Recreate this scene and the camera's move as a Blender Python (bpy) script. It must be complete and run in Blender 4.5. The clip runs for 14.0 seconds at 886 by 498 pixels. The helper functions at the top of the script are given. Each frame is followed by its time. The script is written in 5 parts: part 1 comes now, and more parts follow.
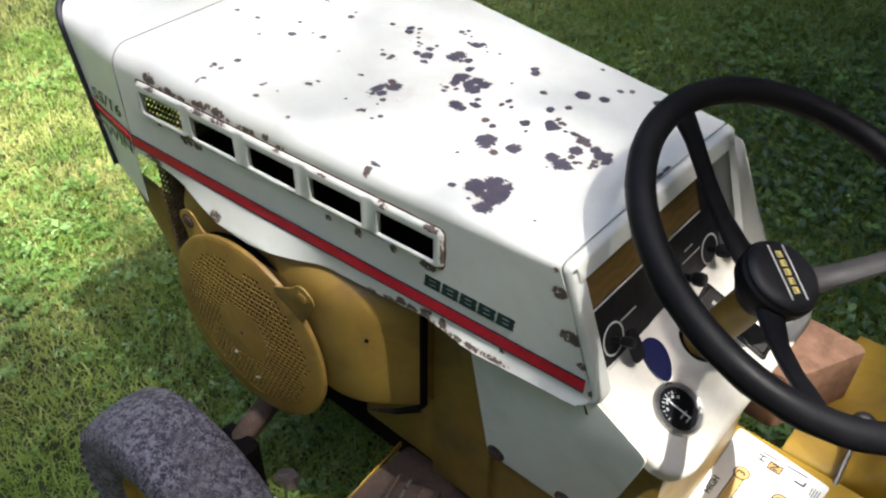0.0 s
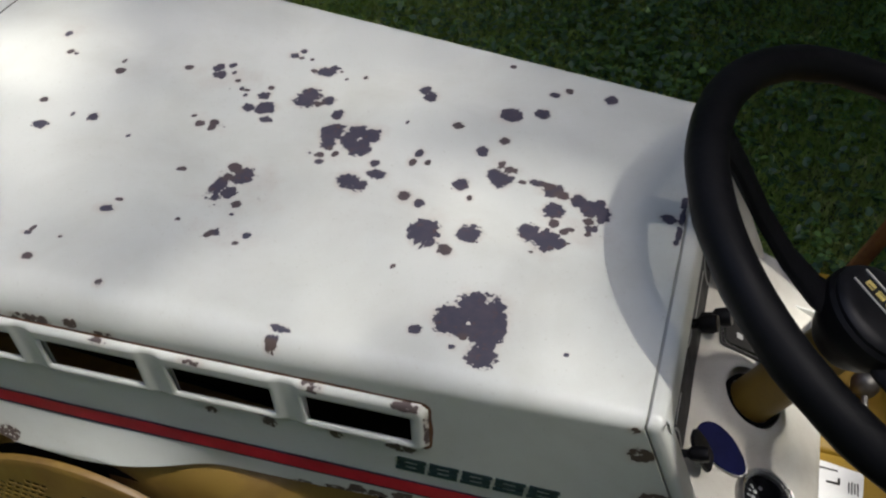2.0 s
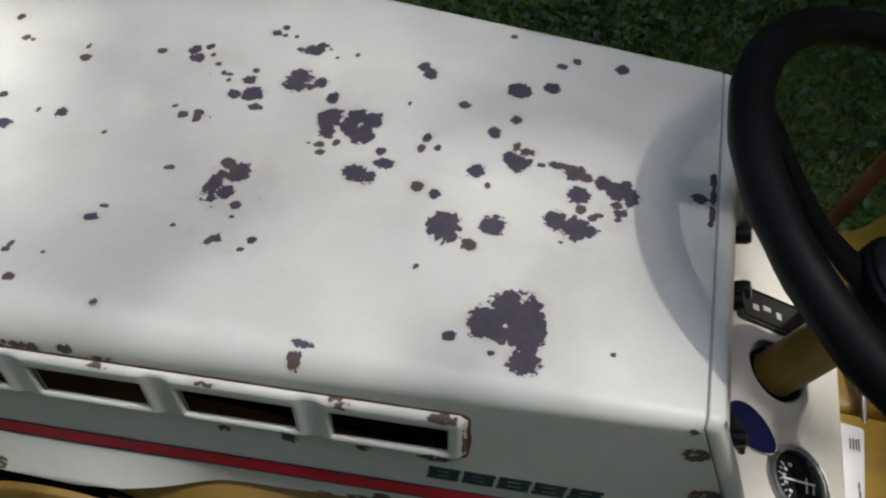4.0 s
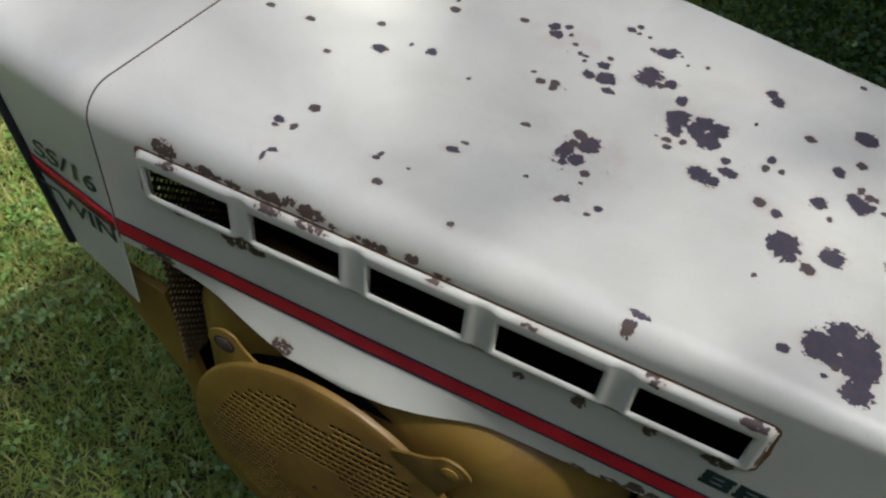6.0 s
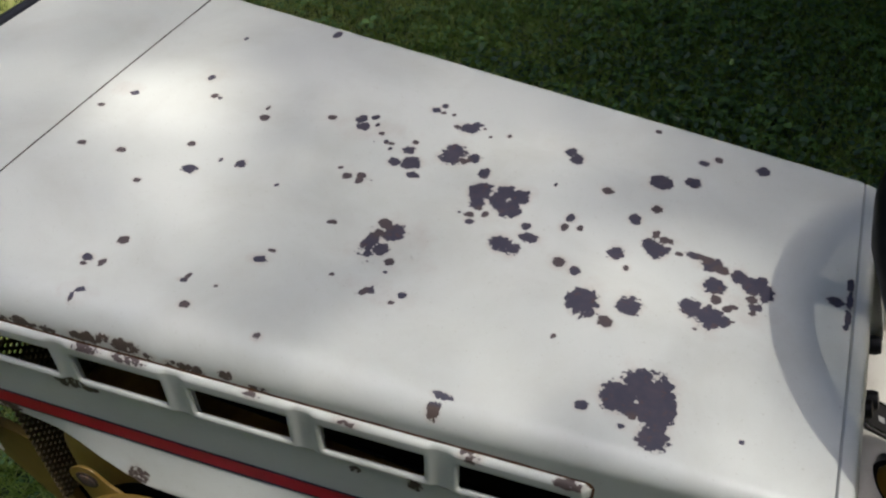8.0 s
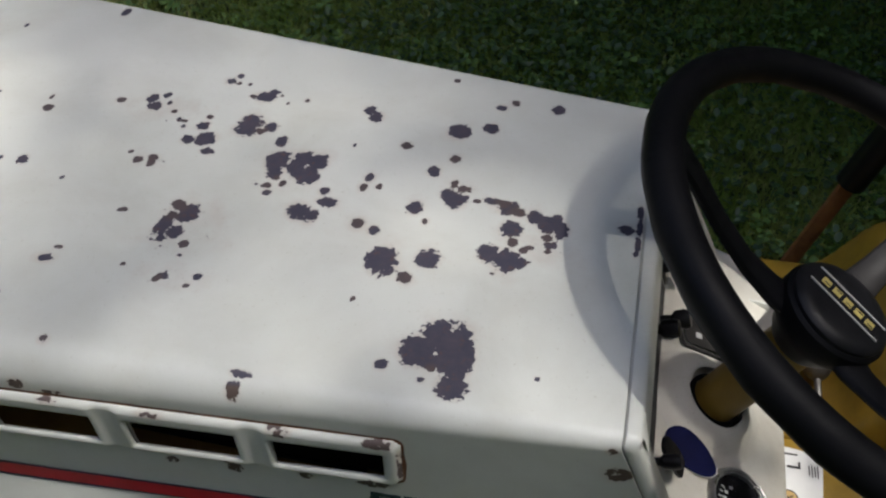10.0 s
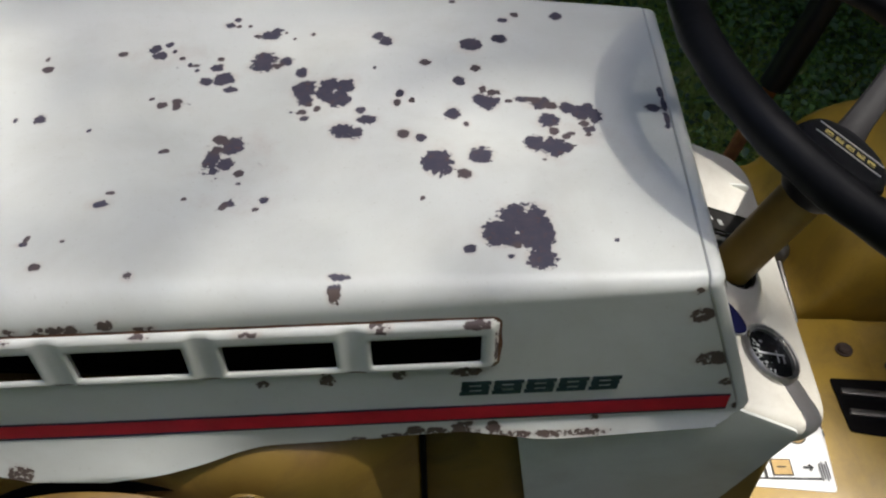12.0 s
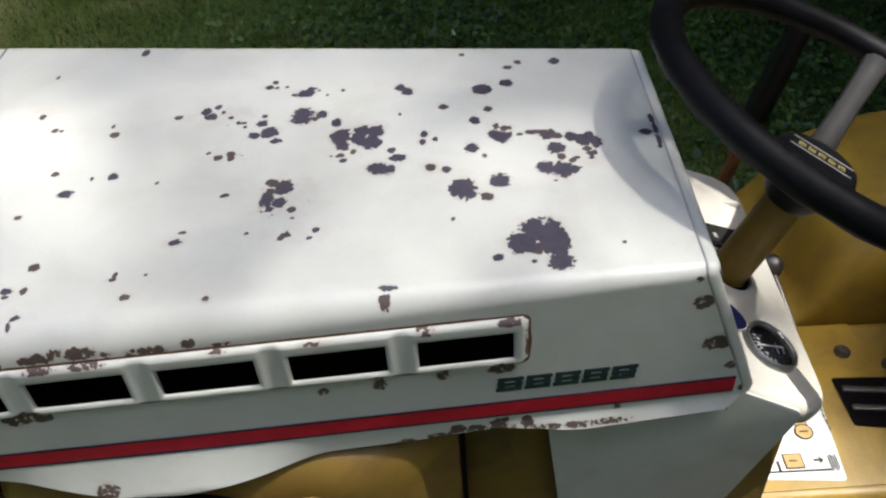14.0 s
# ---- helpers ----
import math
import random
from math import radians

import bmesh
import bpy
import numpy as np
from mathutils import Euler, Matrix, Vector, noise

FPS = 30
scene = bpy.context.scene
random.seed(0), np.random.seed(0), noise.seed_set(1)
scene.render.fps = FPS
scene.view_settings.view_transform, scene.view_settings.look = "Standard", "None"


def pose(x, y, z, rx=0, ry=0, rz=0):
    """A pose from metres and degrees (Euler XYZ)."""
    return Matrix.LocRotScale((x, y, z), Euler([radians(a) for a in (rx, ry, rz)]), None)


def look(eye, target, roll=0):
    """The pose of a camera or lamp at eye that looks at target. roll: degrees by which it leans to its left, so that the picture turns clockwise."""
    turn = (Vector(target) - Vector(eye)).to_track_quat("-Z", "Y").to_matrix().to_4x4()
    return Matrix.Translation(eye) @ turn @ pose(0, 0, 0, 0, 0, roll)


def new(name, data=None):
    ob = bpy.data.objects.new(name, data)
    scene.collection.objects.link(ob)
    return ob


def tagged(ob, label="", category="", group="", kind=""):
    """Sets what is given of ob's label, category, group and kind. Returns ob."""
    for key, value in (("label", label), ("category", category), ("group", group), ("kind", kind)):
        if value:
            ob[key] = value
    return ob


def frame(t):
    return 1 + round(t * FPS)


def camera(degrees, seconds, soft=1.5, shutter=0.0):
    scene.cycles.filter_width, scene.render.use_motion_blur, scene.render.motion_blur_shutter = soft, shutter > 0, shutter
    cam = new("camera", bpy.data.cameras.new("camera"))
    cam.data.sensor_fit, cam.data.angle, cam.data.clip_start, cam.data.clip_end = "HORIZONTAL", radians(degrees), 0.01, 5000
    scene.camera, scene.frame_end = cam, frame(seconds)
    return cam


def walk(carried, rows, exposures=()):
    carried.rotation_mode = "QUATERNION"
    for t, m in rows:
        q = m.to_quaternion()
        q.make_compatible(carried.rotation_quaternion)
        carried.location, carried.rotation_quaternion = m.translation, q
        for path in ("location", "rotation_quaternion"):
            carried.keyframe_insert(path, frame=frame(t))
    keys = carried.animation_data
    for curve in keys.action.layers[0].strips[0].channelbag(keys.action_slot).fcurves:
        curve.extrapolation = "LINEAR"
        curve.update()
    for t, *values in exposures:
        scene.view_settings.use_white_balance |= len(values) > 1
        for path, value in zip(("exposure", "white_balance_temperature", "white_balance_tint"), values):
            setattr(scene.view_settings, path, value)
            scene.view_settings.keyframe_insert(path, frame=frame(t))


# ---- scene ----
cam = camera(54.0, 14.0, soft=2.2)
PATH = [
    (0, (0.321, -0.722, 1.468), (-0.656, 0.431, 0.159), 1.1),
    (0.5, (0.161, -0.691, 1.452), (-0.601, 0.617, 0.145), -0.4),
    (1, (0.069, -0.68, 1.43), (-0.4, 0.702, 0.061), 1.8),
    (1.5, (0.019, -0.565, 1.394), (-0.588, 0.718, -0.015), -2.3),
    (2, (-0.024, -0.485, 1.372), (-0.474, 0.827, -0.069), -0.9),
    (2.2, (-0.05, -0.473, 1.361), (-0.41, 0.817, -0.124), -0.7),
    (4.3, (-0.118, -0.448, 1.362), (-0.414, 0.809, -0.166), 0.3),
    (4.5, (-0.134, -0.456, 1.362), (-0.484, 0.784, -0.168), -0.1),
    (5, (-0.138, -0.465, 1.352), (-0.483, 0.794, -0.163), 4.4),
    (5.5, (-0.133, -0.48, 1.364), (-0.533, 0.765, -0.15), 2.6),
    (6, (-0.22, -0.551, 1.347), (-0.796, 0.658, -0.137), 6.9),
    (6.5, (-0.211, -0.578, 1.365), (-0.969, 0.592, -0.069), 3.5),
    (7, (-0.203, -0.559, 1.373), (-0.962, 0.604, -0.067), 1.9),
    (7.5, (-0.17, -0.53, 1.377), (-0.865, 0.711, -0.029), 0.8),
    (8, (-0.118, -0.492, 1.384), (-0.668, 0.837, -0.005), -0.4),
    (8.5, (-0.07, -0.462, 1.378), (-0.481, 0.898, -0.03), -1.9),
    (8.7, (-0.063, -0.457, 1.381), (-0.441, 0.899, -0.039), -2.4),
    (10.8, (-0.004, -0.48, 1.372), (-0.306, 0.858, -0.083), -0.2),
    (11, (0.009, -0.501, 1.36), (-0.325, 0.858, -0.069), 1.2),
    (11.5, (-0.007, -0.513, 1.368), (-0.369, 0.787, -0.108), -2.1),
    (12, (-0.175, -0.554, 1.347), (-0.207, 0.814, -0.112), -0.3),
    (12.5, (-0.228, -0.596, 1.382), (-0.054, 0.744, -0.092), 1.5),
    (13, (-0.194, -0.613, 1.37), (-0.113, 0.746, -0.095), -0.7),
    (13.5, (-0.202, -0.638, 1.36), (-0.197, 0.761, -0.068), -1.2),
    (14, (-0.198, -0.651, 1.387), (-0.233, 0.822, 0.035), -4.1),
]

EXPOSURES = [(t, stops + 0.80, 6010, 12) for t, stops in (
    (0.0, 0.80), (0.6, 0.32), (1.0, 0.07), (1.5, -0.05), (2.0, -0.20), (4.5, -0.33), (6.0, -0.26), (6.5, -0.11), (7.0, -0.06), (7.5, -0.11), (8.0, -0.33), (8.5, -0.38), (11.0, -0.36), (11.5, -0.25), (12.0, -0.12), (12.5, -0.05), (13.0, -0.03), (13.5, 0.14), (14.0, 0.21))]
walk(cam, [(t, look(eye, target, roll)) for t, eye, target, roll in PATH], EXPOSURES)

# ---------------------------------------------------------------- light
SUN_WAY = Vector((0.48, -0.03, 1.0)).normalized()
world = bpy.data.worlds.new("sky")
scene.world = world
world.use_nodes = True
wn = world.node_tree
wn.nodes.clear()
sky = wn.nodes.new("ShaderNodeTexSky")
sky.sky_type = "NISHITA"
sky.sun_disc = False
sky.sun_elevation = math.asin(SUN_WAY.z)
sky.sun_rotation = math.atan2(SUN_WAY.x, SUN_WAY.y)
sky.air_density, sky.dust_density, sky.ozone_density = 1.0, 5.0, 0.6
bg = wn.nodes.new("ShaderNodeBackground")
bg.inputs["Strength"].default_value = 0.150
wo = wn.nodes.new("ShaderNodeOutputWorld")
wn.links.new(sky.outputs[0], bg.inputs["Color"])
wn.links.new(bg.outputs[0], wo.inputs["Surface"])
sun_data = bpy.data.lights.new("sun", "SUN")
sun_data.energy, sun_data.angle, sun_data.color = 4.6, radians(0.55), (1.0, 0.935, 0.81)
sun = new("sun", sun_data)
sun.matrix_world = look(SUN_WAY * 30, (0, 0, 0))


# ---------------------------------------------------------------- materials
class Nodes:
    """A small wrapper for building a node material."""

    def __init__(self, name):
        self.mat = bpy.data.materials.new(name)
        self.mat.use_nodes = True
        self.tree = self.mat.node_tree
        self.bsdf = self.tree.nodes["Principled BSDF"]
        self.coord = self.tree.nodes.new("ShaderNodeTexCoord").outputs["Object"]

    def node(self, kind, **values):
        n = self.tree.nodes.new(kind)
        for k, v in values.items():
            key = int(k[1:]) if k[0] == "_" and k[1:].isdigit() else k
            n.inputs[key].default_value = v
        return n

    def link(self, a, b):
        self.tree.links.new(a, b)

    def noise(self, scale, detail=4.0, rough=0.55, distort=0.0, vector=None):
        n = self.node("ShaderNodeTexNoise", Scale=scale, Detail=detail, Roughness=rough, Distortion=distort)
        self.link(vector or self.coord, n.inputs["Vector"])
        return n.outputs["Fac"]

    def ramp(self, fac, a, b, lo=0.0, hi=1.0):
        n = self.node("ShaderNodeMapRange", _1=a, _2=b, _3=lo, _4=hi)
        self.link(fac, n.inputs[0])
        return n.outputs[0]

    def math(self, op, a, b):
        n = self.tree.nodes.new("ShaderNodeMath")
        n.operation = op
        for i, v in enumerate((a, b)):
            if isinstance(v, (int, float)):
                n.inputs[i].default_value = v
            else:
                self.link(v, n.inputs[i])
        return n.outputs[0]

    def mix(self, fac, a, b):
        n = self.tree.nodes.new("ShaderNodeMix")
        n.data_type = "RGBA"
        for sock, v in ((n.inputs[0], fac), (n.inputs[6], a), (n.inputs[7], b)):
            if isinstance(v, (int, float)):
                sock.default_value = v
            elif isinstance(v, tuple):
                sock.default_value = (*v, 1)
            else:
                self.link(v, sock)
        return n.outputs[2]

    def color(self, c):
        if isinstance(c, tuple):
            self.bsdf.inputs["Base Color"].default_value = (*c, 1)
        else:
            self.link(c, self.bsdf.inputs["Base Color"])
        return self

    def rough(self, r):
        if isinstance(r, (int, float)):
            self.bsdf.inputs["Roughness"].default_value = r
        else:
            self.link(r, self.bsdf.inputs["Roughness"])
        return self

    def bump(self, height, strength=0.2, distance=0.002):
        b = self.node("ShaderNodeBump", Strength=strength, Distance=distance)
        self.link(height, b.inputs["Height"])
        self.link(b.outputs[0], self.bsdf.inputs["Normal"])
        return self

    def set(self, **values):
        for k, v in values.items():
            self.bsdf.inputs[k.replace("_", " ")].default_value = v
        return self


def worn_paint(name, light, dark, rough, chips=0.0, rust=(0.13, 0.060, 0.032), attr=False, grime=(0.20, 0.15, 0.09), grime_amount=0.25, coat=0.0):
    """Old enamel: faded in large clouds, fine grain, dirt film, and chips down to dark metal with rusty rims."""
    m = Nodes(name)
    base = m.mix(m.ramp(m.noise(4.0, 3.0), 0.35, 0.70), light, dark)
    film = m.ramp(m.noise(9.0, 8.0, 0.65, 0.4), 0.44, 0.74, 0.0, grime_amount)
    base = m.mix(film, base, grime)
    speck = m.ramp(m.noise(420.0, 2.0, 0.6), 0.66, 0.74, 0.0, 0.30)
    base = m.mix(speck, base, grime)
    n1 = m.noise(62.0, 3.0, 0.55, 0.2)
    n2 = m.noise(240.0, 2.0, 0.55)
    edge = m.math("ADD", m.math("MULTIPLY", m.math("SUBTRACT", n1, 0.5), 0.85), m.math("MULTIPLY", m.math("SUBTRACT", n2, 0.5), 1.10))
    if attr:
        a = m.tree.nodes.new("ShaderNodeAttribute")
        a.attribute_name = "chip"
        field = m.math("ADD", a.outputs["Fac"], m.math("MULTIPLY", edge, m.ramp(a.outputs["Fac"], 0.0, 0.22)))
        low = m.tree.nodes.new("ShaderNodeAttribute")
        low.attribute_name = "rusty"
    else:
        spread = m.noise(13.0, 3.0, 0.6, 0.2)
        field = m.math("ADD", m.ramp(spread, 0.74 - chips, 1.0 - chips, 0.0, 1.6), edge)
    hole = m.ramp(field, 0.50, 0.56)
    halo = m.ramp(field, 0.38, 0.54, 0.0, 0.36)
    steel = m.mix(m.ramp(m.noise(60.0, 5.0, 0.7), 0.42, 0.72), (0.047, 0.044, 0.068), (0.072, 0.060, 0.078))
    steel = m.mix(m.ramp(m.noise(150.0, 4.0, 0.7), 0.58, 0.74, 0.0, 0.7), steel, rust)
    if attr:
        steel = m.mix(m.math("MULTIPLY", low.outputs["Fac"], 0.75), steel, m.mix(m.noise(90.0, 4.0, 0.7), (0.070, 0.048, 0.036), (0.150, 0.098, 0.060)))
        stain = m.math("ADD", a.outputs["Fac"], m.math("MULTIPLY", m.math("SUBTRACT", m.noise(38.0, 5.0, 0.65), 0.5), 1.1))
        base = m.mix(m.math("MULTIPLY", m.ramp(a.outputs["Fac"], 0.0, 0.08), m.ramp(stain, 0.12, 0.60, 0.0, 0.30)), base, (0.46, 0.33, 0.26))
    base = m.mix(halo, base, m.mix(0.5, light, rust))
    m.color(m.mix(hole, base, steel))
    r = m.ramp(m.noise(24.0, 5.0), 0.3, 0.7, rough - 0.06, rough + 0.10)
    m.rough(m.math("MAXIMUM", r, m.math("MULTIPLY", hole, 0.62)))
    dents = m.math("ADD", m.math("MULTIPLY", hole, -0.6), m.math("MULTIPLY", m.noise(700.0, 2.0), 0.10))
    m.bump(m.math("ADD", dents, m.math("MULTIPLY", m.noise(11.0, 1.0), 0.8)), 0.30, 0.0011)
    m.set(Coat_Weight=coat, Coat_Roughness=0.22)
    return m.mat


CREAM, CREAM_OLD = (0.702, 0.710, 0.656), (0.630, 0.644, 0.584)
MUSTARD, MUSTARD_OLD = (0.330, 0.205, 0.034), (0.250, 0.150, 0.026)
hood_paint = worn_paint("hood_paint", CREAM, CREAM_OLD, 0.34, attr=True, grime=(0.36, 0.33, 0.24), grime_amount=0.24, coat=0.12)
white_paint = worn_paint("white_paint", CREAM, CREAM_OLD, 0.40, chips=-0.02, grime=(0.30, 0.26, 0.18), grime_amount=0.28)
console_paint = worn_paint("console_paint", (0.66, 0.64, 0.57), (0.57, 0.545, 0.47), 0.50, chips=-0.03, grime=(0.24, 0.18, 0.10), grime_amount=0.42)
mustard_paint = worn_paint("mustard_paint", MUSTARD, MUSTARD_OLD, 0.46, chips=0.07, grime=(0.075, 0.048, 0.022), grime_amount=0.75)
shroud_paint = worn_paint("shroud_paint", (0.315, 0.208, 0.036), (0.225, 0.135, 0.027), 0.42, chips=0.02, rust=(0.10, 0.045, 0.02), grime=(0.110, 0.052, 0.020), grime_amount=0.85)
frame_paint = worn_paint("frame_paint", (0.270, 0.170, 0.026), (0.190, 0.118, 0.020), 0.48, chips=0.05, grime=(0.05, 0.038, 0.02), grime_amount=0.75)
deck_paint = worn_paint("deck_paint", (0.365, 0.228, 0.022), (0.275, 0.166, 0.018), 0.44, chips=-0.01, grime=(0.085, 0.055, 0.022), grime_amount=0.65)


def plain(name, c, rough, metal=0.0, grain=(60.0, 0.25), bump=0.12, coat=0.0, dark=0.55, spec=0.5):
    m = Nodes(name)
    n = m.noise(grain[0], 6.0, 0.62)
    m.color(m.mix(m.ramp(n, 0.30, 0.72), tuple(v * dark for v in c), c))
    m.rough(m.ramp(m.noise(grain[0] * 0.4, 5.0), 0.3, 0.7, max(0.03, rough - grain[1] * 0.4), min(1.0, rough + grain[1] * 0.4)))
    m.bump(m.noise(grain[0] * 6, 3.0), bump, 0.001)
    m.set(Metallic=metal, Coat_Weight=coat, Specular_IOR_Level=spec)
    return m.mat


def rusty(name, light=(0.23, 0.105, 0.045), dark=(0.060, 0.034, 0.024)):
    m = Nodes(name)
    n = m.noise(28.0, 9.0, 0.72, 0.5)
    c = m.mix(m.ramp(n, 0.34, 0.68), dark, light)
    c = m.mix(m.ramp(m.noise(190.0, 4.0, 0.7), 0.58, 0.72, 0.0, 0.6), c, (0.30, 0.17, 0.085))
    m.color(c).rough(0.82).bump(m.math("ADD", n, m.noise(260.0, 4.0, 0.7)), 0.55, 0.0016)
    return m.mat


black_plastic = plain("black_plastic", (0.008, 0.008, 0.010), 0.46, grain=(45.0, 0.30), bump=0.14, spec=0.25)
wheel_rubber = plain("wheel_rubber", (0.005, 0.005, 0.0065), 0.52, grain=(30.0, 0.35), bump=0.22, spec=0.16)
sunlit_worn_spoke = plain("sunlit_worn_spoke", (0.026, 0.024, 0.024), 0.62, grain=(30.0, 0.3), bump=0.2, spec=0.25)
trim_black = plain("trim_black", (0.014, 0.016, 0.026), 0.38, grain=(40.0, 0.2))
# near-black, mostly for painting in the deep shade of hollows and gaps
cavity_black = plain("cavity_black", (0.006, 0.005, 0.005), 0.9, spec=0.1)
chrome = plain("chrome", (0.42, 0.42, 0.43), 0.22, metal=1.0, grain=(70.0, 0.2), bump=0.05, dark=0.7)
silver_ink = plain("silver_ink", (0.48, 0.48, 0.46), 0.45, grain=(200.0, 0.2), bump=0.0, dark=0.75)
gold_ink = plain("gold_ink", (0.52, 0.42, 0.13), 0.45, grain=(200.0, 0.2), bump=0.0, dark=0.75)
green_ink = plain("green_ink", (0.020, 0.048, 0.052), 0.42, grain=(220.0, 0.2), bump=0.0, dark=0.6)
red_tape = plain("red_tape", (0.60, 0.022, 0.040), 0.42, grain=(35.0, 0.25), bump=0.04, dark=0.72, spec=0.25)
navy_tape = plain("navy_tape", (0.020, 0.022, 0.055), 0.40, grain=(60.0, 0.2), bump=0.02)
decal_white = plain("decal_white", (0.80, 0.80, 0.78), 0.40, grain=(20.0, 0.2), bump=0.03, dark=0.88)
ink_black = plain("ink_black", (0.022, 0.020, 0.018), 0.5, grain=(150.0, 0.2), bump=0.0)
ink_tan = plain("ink_tan", (0.50, 0.33, 0.12), 0.5, grain=(150.0, 0.2), bump=0.0, dark=0.8)
gauge_face = plain("gauge_face", (0.008, 0.008, 0.010), 0.7, grain=(120.0, 0.2), bump=0.0, spec=0.08)
tag_blue = plain("tag_blue", (0.006, 0.008, 0.055), 0.7, grain=(40.0, 0.2), bump=0.10, spec=0.12)
dash_black = plain("dash_black", (0.009, 0.009, 0.011), 0.50, grain=(60.0, 0.3), bump=0.06, spec=0.2)
guard_metal = plain("guard_metal", (0.15, 0.11, 0.055), 0.6, grain=(80.0, 0.3))
rust_metal = rusty("rust_metal")
rust_tan = rusty("rust_tan", (0.30, 0.165, 0.100), (0.15, 0.075, 0.042))
rust_lever = rusty("rust_lever", (0.40, 0.165, 0.045), (0.20, 0.075, 0.025))
dark_rust = rusty("dark_rust", (0.085, 0.052, 0.036), (0.024, 0.018, 0.015))
steel_bright = plain("steel_bright", (0.50, 0.49, 0.47), 0.32, metal=0.9, grain=(90.0, 0.3))
steel_worn = plain("steel_worn", (0.20, 0.19, 0.175), 0.42, metal=0.85, grain=(70.0, 0.35), bump=0.25)


def wood_vinyl():
    m = Nodes("wood_vinyl")
    w = m.node("ShaderNodeTexWave", Scale=22.0, Distortion=7.0, Detail=3.0, _4=1.5)
    w.bands_direction = "Z"
    m.link(m.coord, w.inputs["Vector"])
    m.color(m.mix(w.outputs["Fac"], (0.098, 0.057, 0.013), (0.124, 0.074, 0.018))).rough(0.5).bump(w.outputs["Fac"], 0.08, 0.0005)
    return m.mat


def tyre_rubber():
    m = Nodes("tyre_rubber")
    n = m.noise(95.0, 6.0, 0.75)
    c = m.mix(m.ramp(n, 0.45, 0.58), (0.020, 0.019, 0.027), (0.190, 0.182, 0.215))
    c = m.mix(m.ramp(m.noise(300.0, 3.0, 0.7), 0.52, 0.64, 0.0, 0.6), c, (0.36, 0.34, 0.39))
    c = m.mix(m.ramp(m.noise(30.0, 3.0, 0.6), 0.45, 0.62, 0.0, 0.6), c, (0.045, 0.043, 0.055))
    m.color(m.mix(m.ramp(m.noise(7.0, 4.0), 0.5, 0.75, 0.0, 0.4), c, (0.12, 0.11, 0.09))).rough(0.85).bump(n, 0.9, 0.004)
    return m.mat


def clear_glass():
    m = Nodes("clear_glass")
    m.color((0.95, 0.97, 0.97)).rough(0.04).set(Transmission_Weight=1.0, IOR=1.06)
    return m.mat


wood_mat, tyre_mat, glass_mat = wood_vinyl(), tyre_rubber(), clear_glass()


def grass_blade_mat():
    m = Nodes("grass_blade")
    isl = m.tree.nodes.new("ShaderNodeNewGeometry").outputs["Random Per Island"]
    c = m.mix(m.ramp(isl, 0.0, 0.70), (0.095, 0.180, 0.024), (0.215, 0.325, 0.058))
    c = m.mix(m.ramp(isl, 0.87, 0.97), c, (0.470, 0.430, 0.185))
    patch = m.ramp(m.noise(3.6, 5.0, 0.65), 0.42, 0.60, 0.0, 0.76)
    place = m.tree.nodes.new("ShaderNodeSeparateXYZ")
    m.link(m.tree.nodes.new("ShaderNodeNewGeometry").outputs["Position"], place.inputs[0])
    # pale patches grow stronger towards the front, painting in the sunlit lawn
    sunlit_lawn = m.ramp(m.math("MULTIPLY", place.outputs["X"], -1.0), 1.05, 1.55, 0.30, 1.0)
    patch = m.math("MULTIPLY", patch, sunlit_lawn)
    m.color(m.mix(patch, c, (0.580, 0.550, 0.210))).rough(0.50)
    m.set(Subsurface_Weight=0.0, Specular_IOR_Level=0.35)
    t = m.node("ShaderNodeBsdfTranslucent", Color=(0.36, 0.46, 0.085, 1))
    mixer = m.node("ShaderNodeMixShader", Fac=0.38)
    m.link(m.bsdf.outputs[0], mixer.inputs[1])
    m.link(t.outputs[0], mixer.inputs[2])
    m.link(mixer.outputs[0], m.tree.nodes["Material Output"].inputs["Surface"])
    return m.mat


def leaf_mat(name, a, b):
    m = Nodes(name)
    isl = m.tree.nodes.new("ShaderNodeNewGeometry").outputs["Random Per Island"]
    m.color(m.mix(isl, a, b)).rough(0.45)
    return m.mat


def soil_mat():
    m = Nodes("soil_thatch")
    n = m.noise(38.0, 8.0, 0.7)
    c = m.mix(m.ramp(n, 0.35, 0.68), (0.016, 0.024, 0.008), (0.055, 0.062, 0.022))
    m.color(m.mix(m.ramp(m.noise(2.2, 4.0), 0.45, 0.65, 0.0, 0.7), c, (0.050, 0.085, 0.020))).rough(0.95).bump(n, 0.8, 0.02)
    return m.mat


grass_mat = grass_blade_mat()
clover_mat = leaf_mat("clover_leaf", (0.070, 0.150, 0.024), (0.150, 0.260, 0.052))
shade_weed_mat = leaf_mat("shade_weed_leaf", (0.022, 0.058, 0.012), (0.060, 0.115, 0.026))
crown_mat = leaf_mat("crown_leaf", (0.035, 0.075, 0.015), (0.075, 0.130, 0.030))
bark_mat = plain("bark", (0.14, 0.105, 0.075), 0.9, grain=(14.0, 0.2), bump=0.8)
soil = soil_mat()


# ---------------------------------------------------------------- mesh tools
def mesh_object(name, verts, faces, material, parent=None, label="", smooth=True):
    me = bpy.data.meshes.new(name)
    me.from_pydata([tuple(v) for v in verts], [], [tuple(f) for f in faces])
    me.update()
    if material:
        me.materials.append(material)
    if smooth:
        me.polygons.foreach_set("use_smooth", [True] * len(me.polygons))
    ob = new(name, me)
    if parent:
        ob.parent = parent
        ob.matrix_parent_inverse = parent.matrix_world.inverted()
    if label:
        tagged(ob, label)
    return ob


